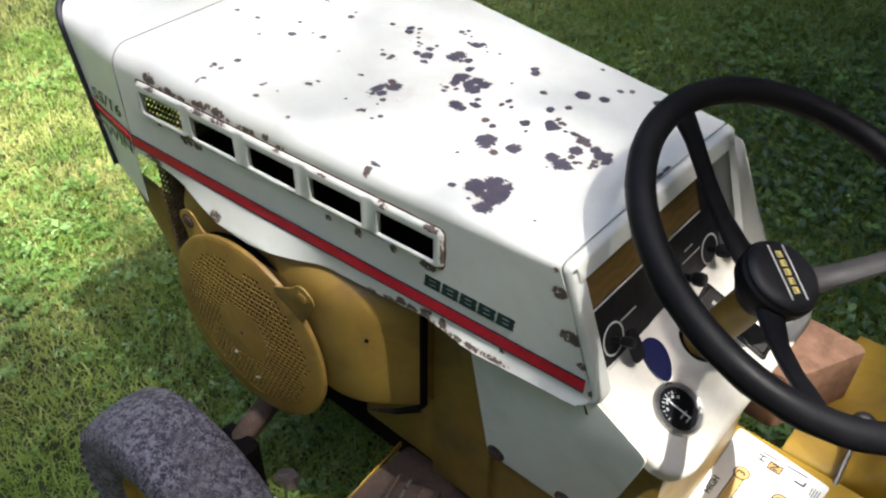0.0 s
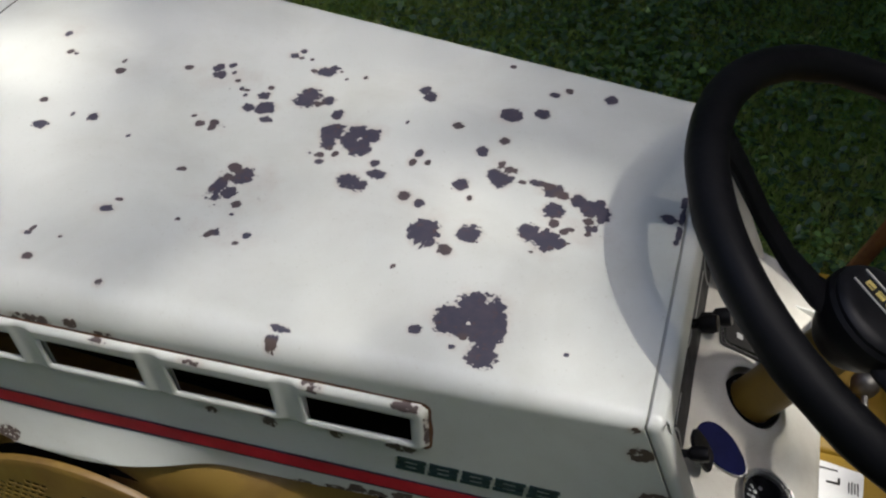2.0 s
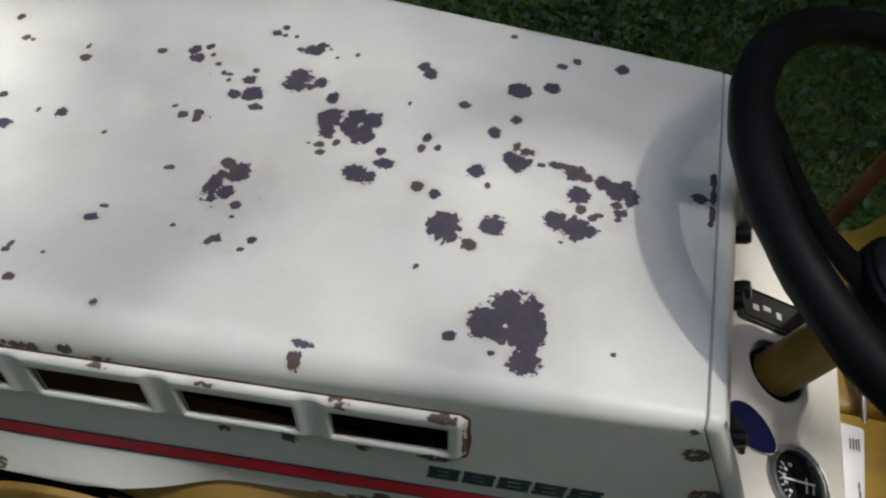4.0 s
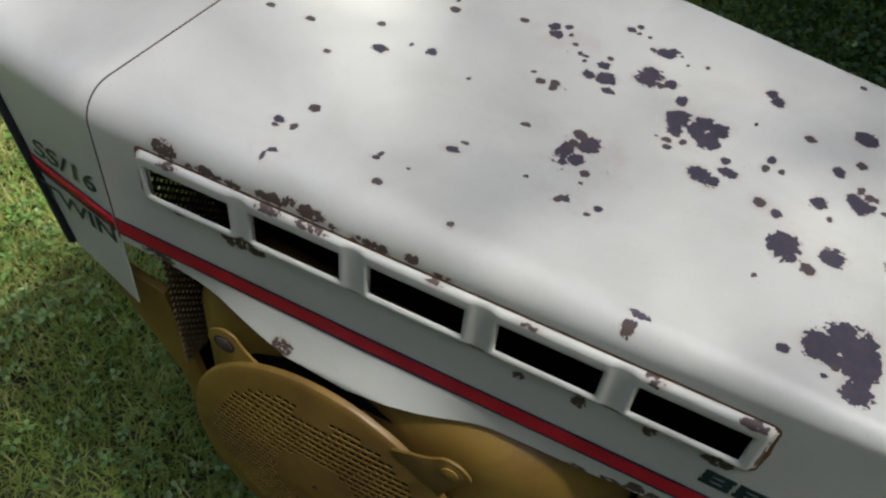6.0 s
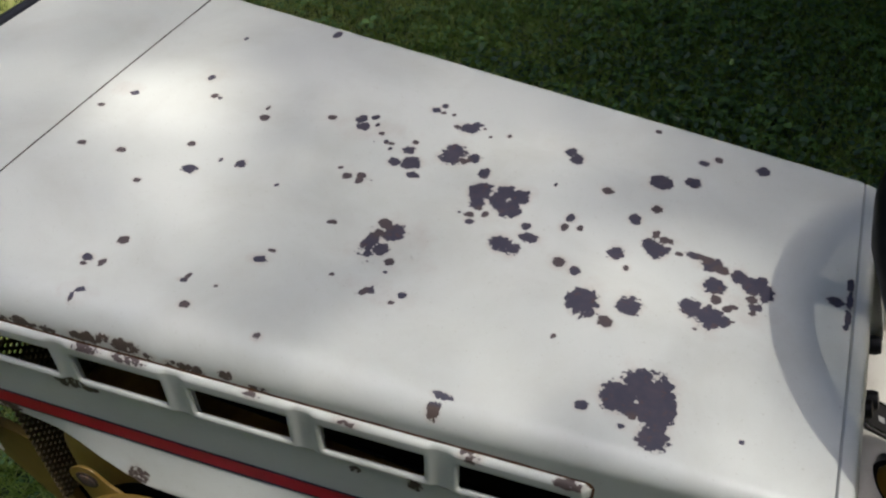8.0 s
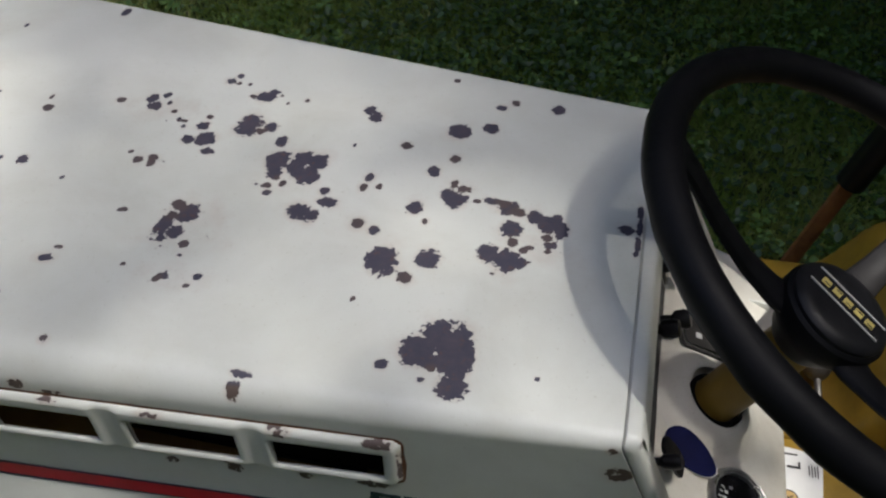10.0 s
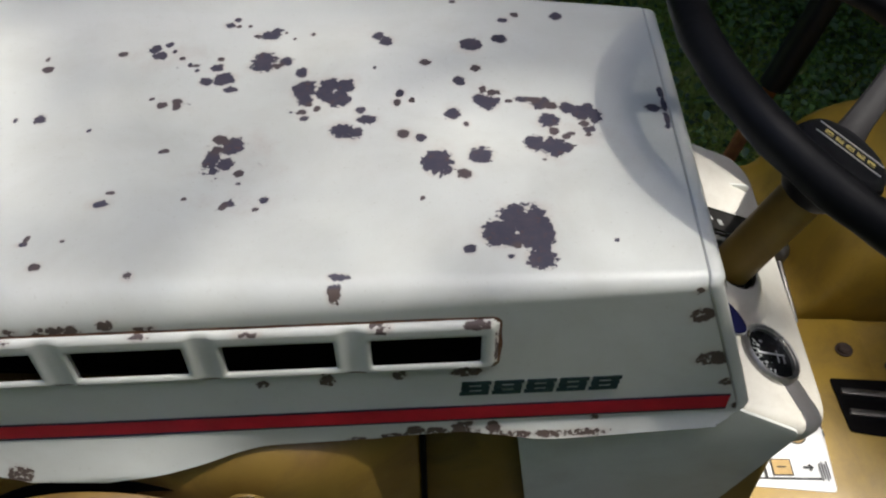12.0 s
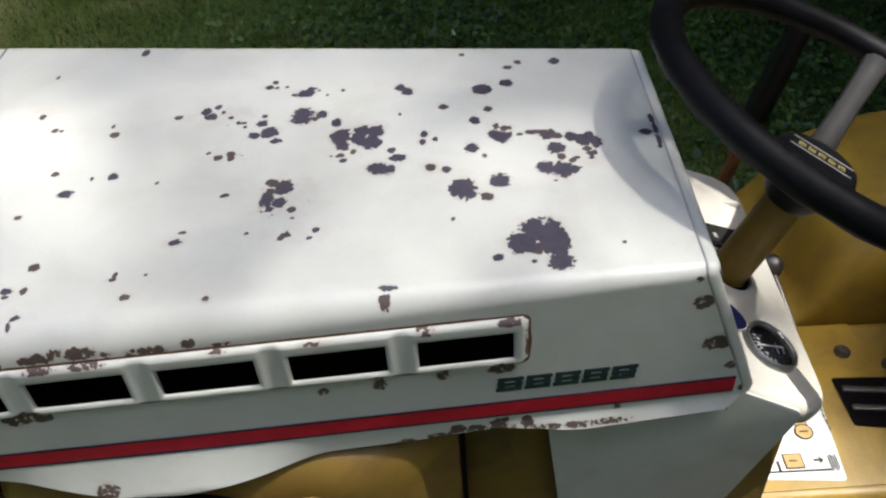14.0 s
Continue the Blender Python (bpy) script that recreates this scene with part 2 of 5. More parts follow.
def part(name, bm, material, parent, label="", smooth=True, angle=35):
    me = bpy.data.meshes.new(name)
    bmesh.ops.recalc_face_normals(bm, faces=bm.faces)
    if smooth:
        for f in bm.faces:
            f.smooth = True
        for e in bm.edges:
            if len(e.link_faces) == 2 and e.calc_face_angle(0) > radians(angle):
                e.smooth = False
    bm.to_mesh(me)
    bm.free()
    me.materials.append(material)
    ob = new(name, me)
    if parent:
        ob.parent = parent
    if label:
        tagged(ob, label)
    return ob


def box_bm(size, m=None, bevel=0.0, segments=2):
    bm = bmesh.new()
    bmesh.ops.create_cube(bm, size=1.0, matrix=Matrix.Diagonal((*size, 1)))
    if bevel:
        bmesh.ops.bevel(bm, geom=list(bm.edges), offset=bevel, segments=segments, profile=0.6, affect="EDGES", clamp_overlap=True)
    if m is not None:
        bmesh.ops.transform(bm, matrix=m, verts=bm.verts)
    return bm


def lathe_bm(profile, m=None, steps=40):
    """Turn (radius, height) pairs round the z axis."""
    bm = bmesh.new()
    rings = []
    for r, z in profile:
        if r < 1e-6:
            rings.append([bm.verts.new((0, 0, z))])
        else:
            rings.append([bm.verts.new((r * math.cos(2 * math.pi * i / steps), r * math.sin(2 * math.pi * i / steps), z)) for i in range(steps)])
    for a, b in zip(rings, rings[1:]):
        for i in range(steps):
            j = (i + 1) % steps
            if len(a) == 1:
                bm.faces.new((a[0], b[i], b[j]))
            elif len(b) == 1:
                bm.faces.new((a[i], a[j], b[0]))
            else:
                bm.faces.new((a[i], a[j], b[j], b[i]))
    if m is not None:
        bmesh.ops.transform(bm, matrix=m, verts=bm.verts)
    return bm


def tube_bm(points, radius, steps=12, flat=1.0, up=(0, 0, 1)):
    """A round or oval bar along points; radius a number or one per point."""
    bm = bmesh.new()
    pts = [Vector(p) for p in points]
    rad = radius if isinstance(radius, (list, tuple)) else [radius] * len(pts)
    rings = []
    for i, p in enumerate(pts):
        d = (pts[min(i + 1, len(pts) - 1)] - pts[max(i - 1, 0)]).normalized()
        u = d.cross(Vector(up))
        u = u.normalized() if u.length > 1e-4 else d.orthogonal().normalized()
        w = u.cross(d)
        rings.append([bm.verts.new(p + rad[i] * (math.cos(2 * math.pi * k / steps) * u + flat * math.sin(2 * math.pi * k / steps) * w)) for k in range(steps)])
    for a, b in zip(rings, rings[1:]):
        for k in range(steps):
            bm.faces.new((a[k], a[(k + 1) % steps], b[(k + 1) % steps], b[k]))
    bm.faces.new(rings[0])
    bm.faces.new(rings[-1])
    return bm


def plate_bm(outline, thick, m=None, bevel=0.0):
    """A flat plate from an outline in its own xy plane, thick in z."""
    bm = bmesh.new()
    lo = [bm.verts.new((x, y, 0)) for x, y in outline]
    hi = [bm.verts.new((x, y, thick)) for x, y in outline]
    n = len(lo)
    bm.faces.new(lo)
    bm.faces.new(hi)
    for i in range(n):
        bm.faces.new((lo[i], lo[(i + 1) % n], hi[(i + 1) % n], hi[i]))
    bmesh.ops.recalc_face_normals(bm, faces=bm.faces)
    if bevel:
        rim = [e for e in bm.edges if abs(e.verts[0].co.z - e.verts[1].co.z) < 1e-9]
        bmesh.ops.bevel(bm, geom=rim, offset=bevel, segments=2, profile=0.6, affect="EDGES", clamp_overlap=True)
    if m is not None:
        bmesh.ops.transform(bm, matrix=m, verts=bm.verts)
    return bm


def round_outline(points, radius, steps=5):
    """Round the corners of a closed outline."""
    out = []
    n = len(points)
    for i in range(n):
        p = Vector(points[i])
        a, b = Vector(points[i - 1]) - p, Vector(points[(i + 1) % n]) - p
        r = radius[i] if isinstance(radius, (list, tuple)) else radius
        r = min(r, a.length * 0.48, b.length * 0.48)
        a, b = p + a.normalized() * r, p + b.normalized() * r
        for k in range(steps + 1):
            t = k / steps
            out.append(tuple((1 - t) ** 2 * a + 2 * t * (1 - t) * p + t * t * b))
    return out


def axes(origin, ex, ey):
    """A pose from an origin and two directions."""
    x = Vector(ex).normalized()
    z = x.cross(Vector(ey)).normalized()
    y = z.cross(x)
    m = Matrix((x, y, z)).transposed().to_4x4()
    m.translation = origin
    return m


def lettering(name, text, size, m, material, parent, squeeze=1.0, shear=0.0):
    """Raised letters in the built-in font, as a mesh."""
    cu = bpy.data.curves.new(name, "FONT")
    cu.body, cu.size, cu.extrude, cu.shear, cu.offset = text, size, 0.0002, shear, size * 0.012
    cu.align_x, cu.align_y = "CENTER", "CENTER"
    tmp = bpy.data.objects.new(name, cu)
    scene.collection.objects.link(tmp)
    me = bpy.data.meshes.new_from_object(tmp.evaluated_get(bpy.context.evaluated_depsgraph_get()))
    bpy.data.objects.remove(tmp)
    bpy.data.curves.remove(cu)
    me.transform(m @ Matrix.Diagonal((squeeze, 1, 1, 1)))
    me.materials.clear()
    me.materials.append(material)
    ob = new(name, me)
    ob.parent = parent
    return ob


def disc_bm(r, thick, m=None, steps=24):
    return lathe_bm([(0, 0), (r, 0), (r, thick), (0, thick)], m, steps)


def ring_bm(r0, r1, thick, m=None, steps=32):
    return lathe_bm([(r0, 0), (r1, 0), (r1, thick), (r0, thick), (r0, 0)], m, steps)


def bolt_bm(r, h, m=None):
    return lathe_bm([(0, h), (r * 0.72, h), (r, h * 0.65), (r, 0.25 * h), (r * 1.35, 0.25 * h), (r * 1.35, 0), (0, 0)], m, 6 if r > 0.02 else 12)

# ---------------------------------------------------------------- lawn
def lawn_height(x, y):
    return 0.012 * noise.noise((x * 0.9, y * 0.9, 3.1)) + 0.006 * noise.noise((x * 3.1, y * 3.1, 7.7))


def build_ground():
    edge = [-400, -60, -12, -6] + [-4 + 0.2 * i for i in range(41)] + [6, 12, 60, 400]
    verts = [(x, y, lawn_height(x, y) if abs(x) < 6 and abs(y) < 6 else 0.0) for y in edge for x in edge]
    n = len(edge)
    faces = [(j * n + i, j * n + i + 1, (j + 1) * n + i + 1, (j + 1) * n + i) for j in range(n - 1) for i in range(n - 1)]
    return tagged(mesh_object("ground", verts, faces, soil), "lawn soil with thatch and dry stalks under mown grass", "ground", kind="structure")


def build_grass():
    rng = np.random.default_rng(5)
    count = 500000
    x = rng.uniform(-3.9, 2.6, count * 2)
    y = rng.uniform(-1.8, 3.9, count * 2)
    rim = np.minimum(np.minimum(x + 3.9, 2.6 - x), np.minimum(y + 1.8, 3.9 - y))
    keep = rng.random(count * 2) < np.clip(1.15 - 0.26 * np.hypot(x + 0.4, y - 0.6), 0.25, 1.0) * np.clip(rim / 0.7, 0.0, 1.0)
    x, y = x[keep][:count], y[keep][:count]
    n = len(x)
    z = np.array([lawn_height(a, b) for a, b in zip(x, y)]) - 0.004
    tuft = np.array([noise.noise((a * 2.3, b * 2.3, 0.5)) for a, b in zip(x, y)])
    length = rng.uniform(0.024, 0.052, n) * (1.0 + 0.45 * tuft)
    width = rng.uniform(0.0010, 0.0021, n)
    turn = rng.uniform(0, 2 * np.pi, n)
    lean = rng.uniform(0.35, 1.6, n)
    dx, dy = np.cos(turn), np.sin(turn)
    sx, sy = -dy * width, dx * width
    v = np.zeros((n, 5, 3))
    for k, (along, rise, wide) in enumerate(((0, 0, 1), (0, 0, -1), (0.30, 0.62, 0.85), (0.30, 0.62, -0.85), (0.78, 1.0, 0))):
        v[:, k, 0] = x + dx * length * lean * along + sx * wide
        v[:, k, 1] = y + dy * length * lean * along + sy * wide
        v[:, k, 2] = z + length * rise * (1.0 - 0.38 * lean * along)
    base = np.arange(n)[:, None] * 5
    tri = np.concatenate([base + np.array([[0, 1, 2]]), base + np.array([[1, 3, 2]]), base + np.array([[2, 3, 4]])], 1).reshape(-1, 3)
    return fast_mesh("lawn_grass", v.reshape(-1, 3), tri, grass_mat)


def fast_mesh(name, verts, tris, material):
    me = bpy.data.meshes.new(name)
    me.vertices.add(len(verts))
    me.vertices.foreach_set("co", np.ascontiguousarray(verts, dtype=np.float32).ravel())
    me.loops.add(len(tris) * 3)
    me.loops.foreach_set("vertex_index", np.ascontiguousarray(tris, dtype=np.int32).ravel())
    me.polygons.add(len(tris))
    me.polygons.foreach_set("loop_start", np.arange(len(tris), dtype=np.int32) * 3)
    me.update(calc_edges=True)
    me.validate()
    me.materials.append(material)
    return new(name, me)


def build_clover():
    """Clover and small broad leaves in drifts between the blades."""
    rng = np.random.default_rng(11)
    spots = []
    while len(spots) < 30000:
        x, y = rng.uniform(-3.2, 2.0), rng.uniform(-1.0, 3.2)
        if noise.noise((x * 1.6, y * 1.6, 4.0)) + rng.uniform(-0.5, 0.35) > 0.0:
            spots.append((x, y))
    n = len(spots)
    p = np.array(spots)
    z = np.array([lawn_height(a, b) for a, b in spots]) + rng.uniform(0.012, 0.046, n)
    size = rng.uniform(0.006, 0.013, n) * np.where(rng.random(n) < np.where(p[:, 1] > 0.5, 0.14, 0.04), 1.8, 1.0)
    turn = rng.uniform(0, 2 * np.pi, n)
    tilt = rng.uniform(-0.45, 0.45, (n, 2))
    verts = np.zeros((n, 3, 4, 3))
    for leaf in range(3):
        a = turn + leaf * 2.094
        for k, (r, da) in enumerate(((0.05, 0), (0.85, -0.55), (1.25, 0), (0.85, 0.55))):
            ox, oy = size * r * np.cos(a + da), size * r * np.sin(a + da)
            verts[:, leaf, k, 0] = p[:, 0] + ox
            verts[:, leaf, k, 1] = p[:, 1] + oy
            verts[:, leaf, k, 2] = z + ox * tilt[:, 0] + oy * tilt[:, 1] + (0.12 * size if k in (1, 3) else 0)
    base = np.arange(n * 3)[:, None] * 4
    tri = np.concatenate([base + np.array([[0, 1, 2]]), base + np.array([[0, 2, 3]])], 1).reshape(-1, 3)
    return fast_mesh("lawn_clover", verts.reshape(-1, 3), tri, clover_mat)


build_ground()
tagged(build_grass(), "mown green lawn grass with dry yellow blades, painted paler on the sunlit front", "grass", kind="stuff")
tagged(build_clover(), "clover and broad-leaved weeds growing in the lawn", "clover", kind="stuff")


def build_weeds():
    """Low broad-leaved weeds on the far side, coloured dark to paint in its shade."""
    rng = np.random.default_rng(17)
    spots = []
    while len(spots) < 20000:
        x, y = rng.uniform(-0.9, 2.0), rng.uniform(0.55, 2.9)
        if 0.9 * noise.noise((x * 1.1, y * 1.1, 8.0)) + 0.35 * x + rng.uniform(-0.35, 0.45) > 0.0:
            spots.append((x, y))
    p = np.array(spots)
    n = len(p)
    z = np.array([lawn_height(a, b) for a, b in spots]) + rng.uniform(0.018, 0.055, n)
    size = rng.uniform(0.005, 0.013, n)
    turn, tilt = rng.uniform(0, 2 * np.pi, n), rng.uniform(-0.6, 0.6, (n, 2))
    verts = np.zeros((n, 6, 3))
    for k, (r, a) in enumerate(((0.9, np.pi), (0.75, 2.1), (0.8, 0.9), (1.25, 0.0), (0.8, -0.9), (0.75, -2.1))):
        ox, oy = size * r * np.cos(turn + a), size * r * np.sin(turn + a)
        verts[:, k, 0], verts[:, k, 1] = p[:, 0] + ox, p[:, 1] + oy
        verts[:, k, 2] = z + ox * tilt[:, 0] + oy * tilt[:, 1] + (0.22 * size if k in (1, 2, 4, 5) else 0.0)
    base = np.arange(n)[:, None] * 6
    tri = np.concatenate([base + np.array([[0, 1, 3]]), base + np.array([[1, 2, 3]]), base + np.array([[0, 3, 5]]), base + np.array([[3, 4, 5]])], 1).reshape(-1, 3)
    return fast_mesh("lawn_weeds", verts.reshape(-1, 3), tri, shade_weed_mat)


tagged(build_weeds(), "broad-leaved weeds in the lawn, coloured dark to paint in shade", "weeds", kind="stuff")


def build_shade_tree():
    """The tree over the lawn whose leaves break up the sun, with added low boughs."""
    rng = np.random.default_rng(23)
    root = new("shade_tree")
    root.location = (7.4, 3.4, 0)
    tagged(root, "tall leafy tree beside the tractor, with unseen low boughs added to block sky light", "tree")
    trunk = tube_bm([(0, 0, -0.1), (0.02, 0, 0.25), (0.0, 0.02, 1.2), (-0.06, 0.02, 2.6), (-0.2, -0.05, 5.2), (-0.5, -0.2, 9.6)], [0.42, 0.30, 0.26, 0.23, 0.18, 0.08], 14)
    part("trunk", trunk, bark_mat, root)
    for tip in ((-3.2, -1.8, 9.8), (-4.4, 0.5, 9.4), (-1.8, 2.6, 10.3), (1.8, 1.6, 10.2), (1.2, -2.6, 10.1), (-2.0, -4.0, 9.6), (-5.8, -1.3, 2.6), (-4.9, -3.9, 2.7)):
        t = Vector(tip)
        part("limb", tube_bm([(-0.06, 0.02, 2.6), t * 0.32 + Vector((0, 0, 1.3)), t * 0.66 + Vector((0, 0, 0.9)), t], [0.10, 0.075, 0.05, 0.02], 9), bark_mat, root)
    spots = []
    shift = Vector((SUN_WAY.x / SUN_WAY.z, SUN_WAY.y / SUN_WAY.z))
    scale = []
    for k in range(210000):
        gx = -4.2 + 8.7 * ((k * 0.8191725134) % 1.0)
        gy = -3.2 + 8.7 * ((k * 0.6710436067) % 1.0)
        pick, low = (k * 0.5497004779) % 1.0, rng.random()
        if -1.5 < gx < -0.2 and -0.3 < gy < 0.45:
            continue
        # low boughs are added out of view to block sky light
        bough = low < 0.7 and (gx > 0.35 or (gx > -0.45 and (gy > 0.75 or gy < -0.5)) or (gx > -2.3 and gy > 1.25))
        h = (rng.uniform(1.9, 3.4) if gx > 0.45 and gy > 0.5 else rng.uniform(2.4, 6.0)) if bough else rng.uniform(10.0, 15.0)
        if pick < shade_cover(gx, gy):
            spots.append((gx + h * shift.x, gy + h * shift.y, h))
            scale.append(1.0)
    for k in range(13000):
        gx = -1.5 + 1.3 * ((k * 0.8191725134) % 1.0)
        gy = -0.3 + 0.75 * ((k * 0.6710436067) % 1.0)
        h = rng.uniform(10.0, 15.0)
        if (k * 0.5497004779) % 1.0 < shade_cover(gx, gy):
            spots.append((gx + h * shift.x, gy + h * shift.y, h))
            scale.append(0.46)
    # extra unseen leaves hung low to cut sky light on the far lawn
    for k in range(8500):
        x, y = 0.15 + 2.6 * ((k * 0.8191725134) % 1.0), 0.80 + 2.4 * ((k * 0.6710436067) % 1.0)
        if noise.noise((x * 1.3, y * 1.3, 12.0)) > -0.38:
            spots.append((x, y, rng.uniform(1.75, 2.9)))
            scale.append(1.0)
    # more unseen leaves behind the deck, added to keep sky light off it
    for k in range(6000):
        x, y = 1.75 + 1.6 * ((k * 0.8191725134) % 1.0), -2.0 + 3.0 * ((k * 0.6710436067) % 1.0)
        if noise.noise((x * 1.3, y * 1.3, 15.0)) > -0.30:
            spots.append((x, y, rng.uniform(1.8, 3.0)))
            scale.append(1.0)
    n = len(spots)
    c = np.array(spots) - np.array([7.4, 3.4, 0])
    size = rng.uniform(0.030, 0.056, n) * np.array(scale)
    u = rng.normal(size=(n, 3))
    u /= np.linalg.norm(u, axis=1)[:, None]
    w = np.cross(u, rng.normal(size=(n, 3)))
    w /= np.linalg.norm(w, axis=1)[:, None]
    verts = np.stack([c - u * size[:, None] * 1.3, c + w * size[:, None] * 0.7 - u * size[:, None] * 0.2, c + u * size[:, None] * 1.5, c - w * size[:, None] * 0.7 - u * size[:, None] * 0.2], 1)
    base = np.arange(n)[:, None] * 4
    tri = np.concatenate([base + np.array([[0, 1, 2]]), base + np.array([[0, 2, 3]])], 1).reshape(-1, 3)
    crown = fast_mesh("crown", verts.reshape(-1, 3), tri, crown_mat)
    crown.parent = root
    return root


def step(v, sharp):
    return 1.0 / (1.0 + math.exp(-max(-40.0, min(40.0, v * sharp))))


def shade_cover(gx, gy):
    """How thick the leaves stand between the sun and a spot of the lawn, 0 to 1."""
    far_side = step(gy - 0.50 + 0.16 * (gx + 0.6), 8.0)
    front = step(-1.37 - gx + 0.25 * gy + 0.26 * noise.noise((gx * 3.5, gy * 3.5, 6.0)) + 0.14 * noise.noise((gx * 9.0, gy * 9.0, 3.0)), 11.0)
    deck = step(gx + 0.29, 30.0) * step(gy + 0.31, 36.0)
    # leaf edge added to shade the deck in place of a seat's shadow
    seat = step(gx - 0.145, 50.0)
    beside = step(-0.30 - gy, 36.0)
    clump = noise.noise((gx * 1.5, gy * 1.5, 2.0)) + 0.6 * noise.noise((gx * 4.0, gy * 4.0, 9.0))
    thick = min(1.0, max(0.0, 0.5 + 1.3 * clump))
    hx, hy = gx + 0.9 * SUN_WAY.x / SUN_WAY.z, gy + 0.9 * SUN_WAY.y / SUN_WAY.z
    gap = 1.0
    for x, y, r, open_up in CROWN_GAPS:
        gap *= 1.0 - 0.98 * open_up * math.exp(-((hx - x) ** 2 + (hy - y) ** 2) / r ** 2)
    cover = (0.330 + 0.04 * thick) * gap + 0.32 * step(hx + 0.10, 30.0) * step(hy + 0.09, 26.0)
    for amount, other in ((beside, 0.92 + 0.08 * thick), (deck, 0.03 + 0.03 * thick), (seat, 0.95), (front, 0.005 + 0.10 * thick ** 3)):
        cover += (other - cover) * amount
    fleck = step(noise.noise((gx * 3.0, gy * 3.0, 5.0)) + 0.5 * noise.noise((gx * 8.0, gy * 8.0, 1.0)) - 0.42, 14.0)
    edge = min(gx + 4.2, 4.5 - gx, gy + 3.2, 5.5 - gy)
    ragged = step(edge - 0.85 + 0.9 * noise.noise((gx * 0.9, gy * 0.9, 7.0)) + 0.4 * noise.noise((gx * 3.0, gy * 3.0, 4.0)), 7.0)
    return ragged * max(cover, (1.0 - 0.30 * fleck) * far_side * (1.0 - 0.9 * step(-0.98 - 1.1 * step(gy - 1.25, 8.0) - gx, 6.0)))


# openings in the crown that let the sun through to the hood: place on the hood, radius, depth
CROWN_GAPS = [(-0.640, 0.055, 0.090, 1.0), (-0.636, -0.152, 0.055, 0.75), (-0.507, -0.058, 0.065, 0.45), (-0.245, -0.070, 0.065, 0.35), (-0.245, -0.150, 0.060, 0.72), (-0.045, -0.140, 0.080, 0.98), (-0.142, -0.071, 0.050, 0.70), (-0.125, 0.018, 0.060, 0.95), (-0.250, 0.030, 0.050, 0.40), (-0.265, 0.119, 0.060, 0.40), (-0.395, -0.020, 0.050, 0.35), (-0.47, -0.228, 0.032, 0.95), (-0.42, -0.228, 0.032, 0.95), (-0.37, -0.228, 0.032, 0.95), (-0.32, -0.226, 0.030, 0.95)]


def build_unseen_woods():
    """Unseen woods added all round, to close the horizon and block sky light."""
    rng = np.random.default_rng(41)
    n = 38000
    a = rng.uniform(0, 2 * np.pi, n)
    near = np.clip(np.sin(a), 0.0, 1.0) + 0.6 * np.clip(-np.sin(a), 0.0, 1.0)
    tall = 10.0 + 2.0 * np.sin(3 * a + 1.0) + 1.3 * np.sin(7 * a) + 3.0 * near
    r = 15.0 - 9.0 * near + 2.0 * np.sin(5 * a) + rng.uniform(-1.2, 1.2, n)
    c = np.stack([r * np.cos(a), r * np.sin(a), rng.uniform(0.0, 1.0, n) ** 0.9 * tall], 1)
    size = rng.uniform(0.16, 0.34, n)
    u = rng.normal(size=(n, 3))
    u /= np.linalg.norm(u, axis=1)[:, None]
    w = np.cross(u, rng.normal(size=(n, 3)))
    w /= np.linalg.norm(w, axis=1)[:, None]
    s = size[:, None]
    verts = np.stack([c - u * s, c + w * s * 0.7, c + u * s, c - w * s * 0.7], 1)
    base = np.arange(n)[:, None] * 4
    tri = np.concatenate([base + np.array([[0, 1, 2]]), base + np.array([[0, 2, 3]])], 1).reshape(-1, 3)
    return fast_mesh("unseen_woods", verts.reshape(-1, 3), tri, crown_mat)


tagged(build_unseen_woods(), "unseen leafy woods added round the yard to block sky light", "woods", kind="stuff")
build_shade_tree()


# ---------------------------------------------------------------- garden tractor
tractor = new("garden_tractor")
tagged(tractor, "old cream and mustard garden tractor with chipped rusty paint", "tractor")
R_HOOD, R_FAR = 0.022, 0.011


def near_radius(x):
    """The near top edge is folded tighter towards the dash."""
    return float(np.interp(x, (-0.50, -0.25, 0.02), (0.030, 0.021, 0.010)))


TOP = 0.900
NOSE = -0.7105
HOOD_END = -0.002


def near_y(x):
    return -0.161 + 0.070 * x if x > NOSE else -0.2107 + (NOSE - x) * 0.085


def far_y(x):
    return 0.191 - 0.118 * x if x > NOSE else 0.2748 - (NOSE - x) * 0.10


def bottom_z(x):
    return float(np.interp(x, (-0.71, -0.66, -0.60, -0.52, -0.46, -0.40, -0.33, -0.24, -0.17, -0.10, 0.07), (0.732, 0.731, 0.720, 0.700, 0.694, 0.703, 0.713, 0.716, 0.722, 0.716, 0.722)))


def rear_x(z):
    tuck = min(0.0255, max(0.0, 0.7470 - z))
    return HOOD_END + max(0.0, 0.893 - z) * 0.375 - (0.026 - math.sqrt(0.026 ** 2 - tuck ** 2))


def flare(x, z):
    """How far the skirt of the hood swells outwards over the engine."""
    w = math.exp(-((x + 0.480) / 0.122) ** 6)
    swell = 0.017 * w * min(1.0, max(0.0, (0.742 - z) / 0.042)) ** 1.2
    lip = 0.007 * min(1.0, max(0.0, (x + 0.19) / 0.08)) * max(0.0, (0.734 - z) / 0.016) ** 1.5
    return swell + lip


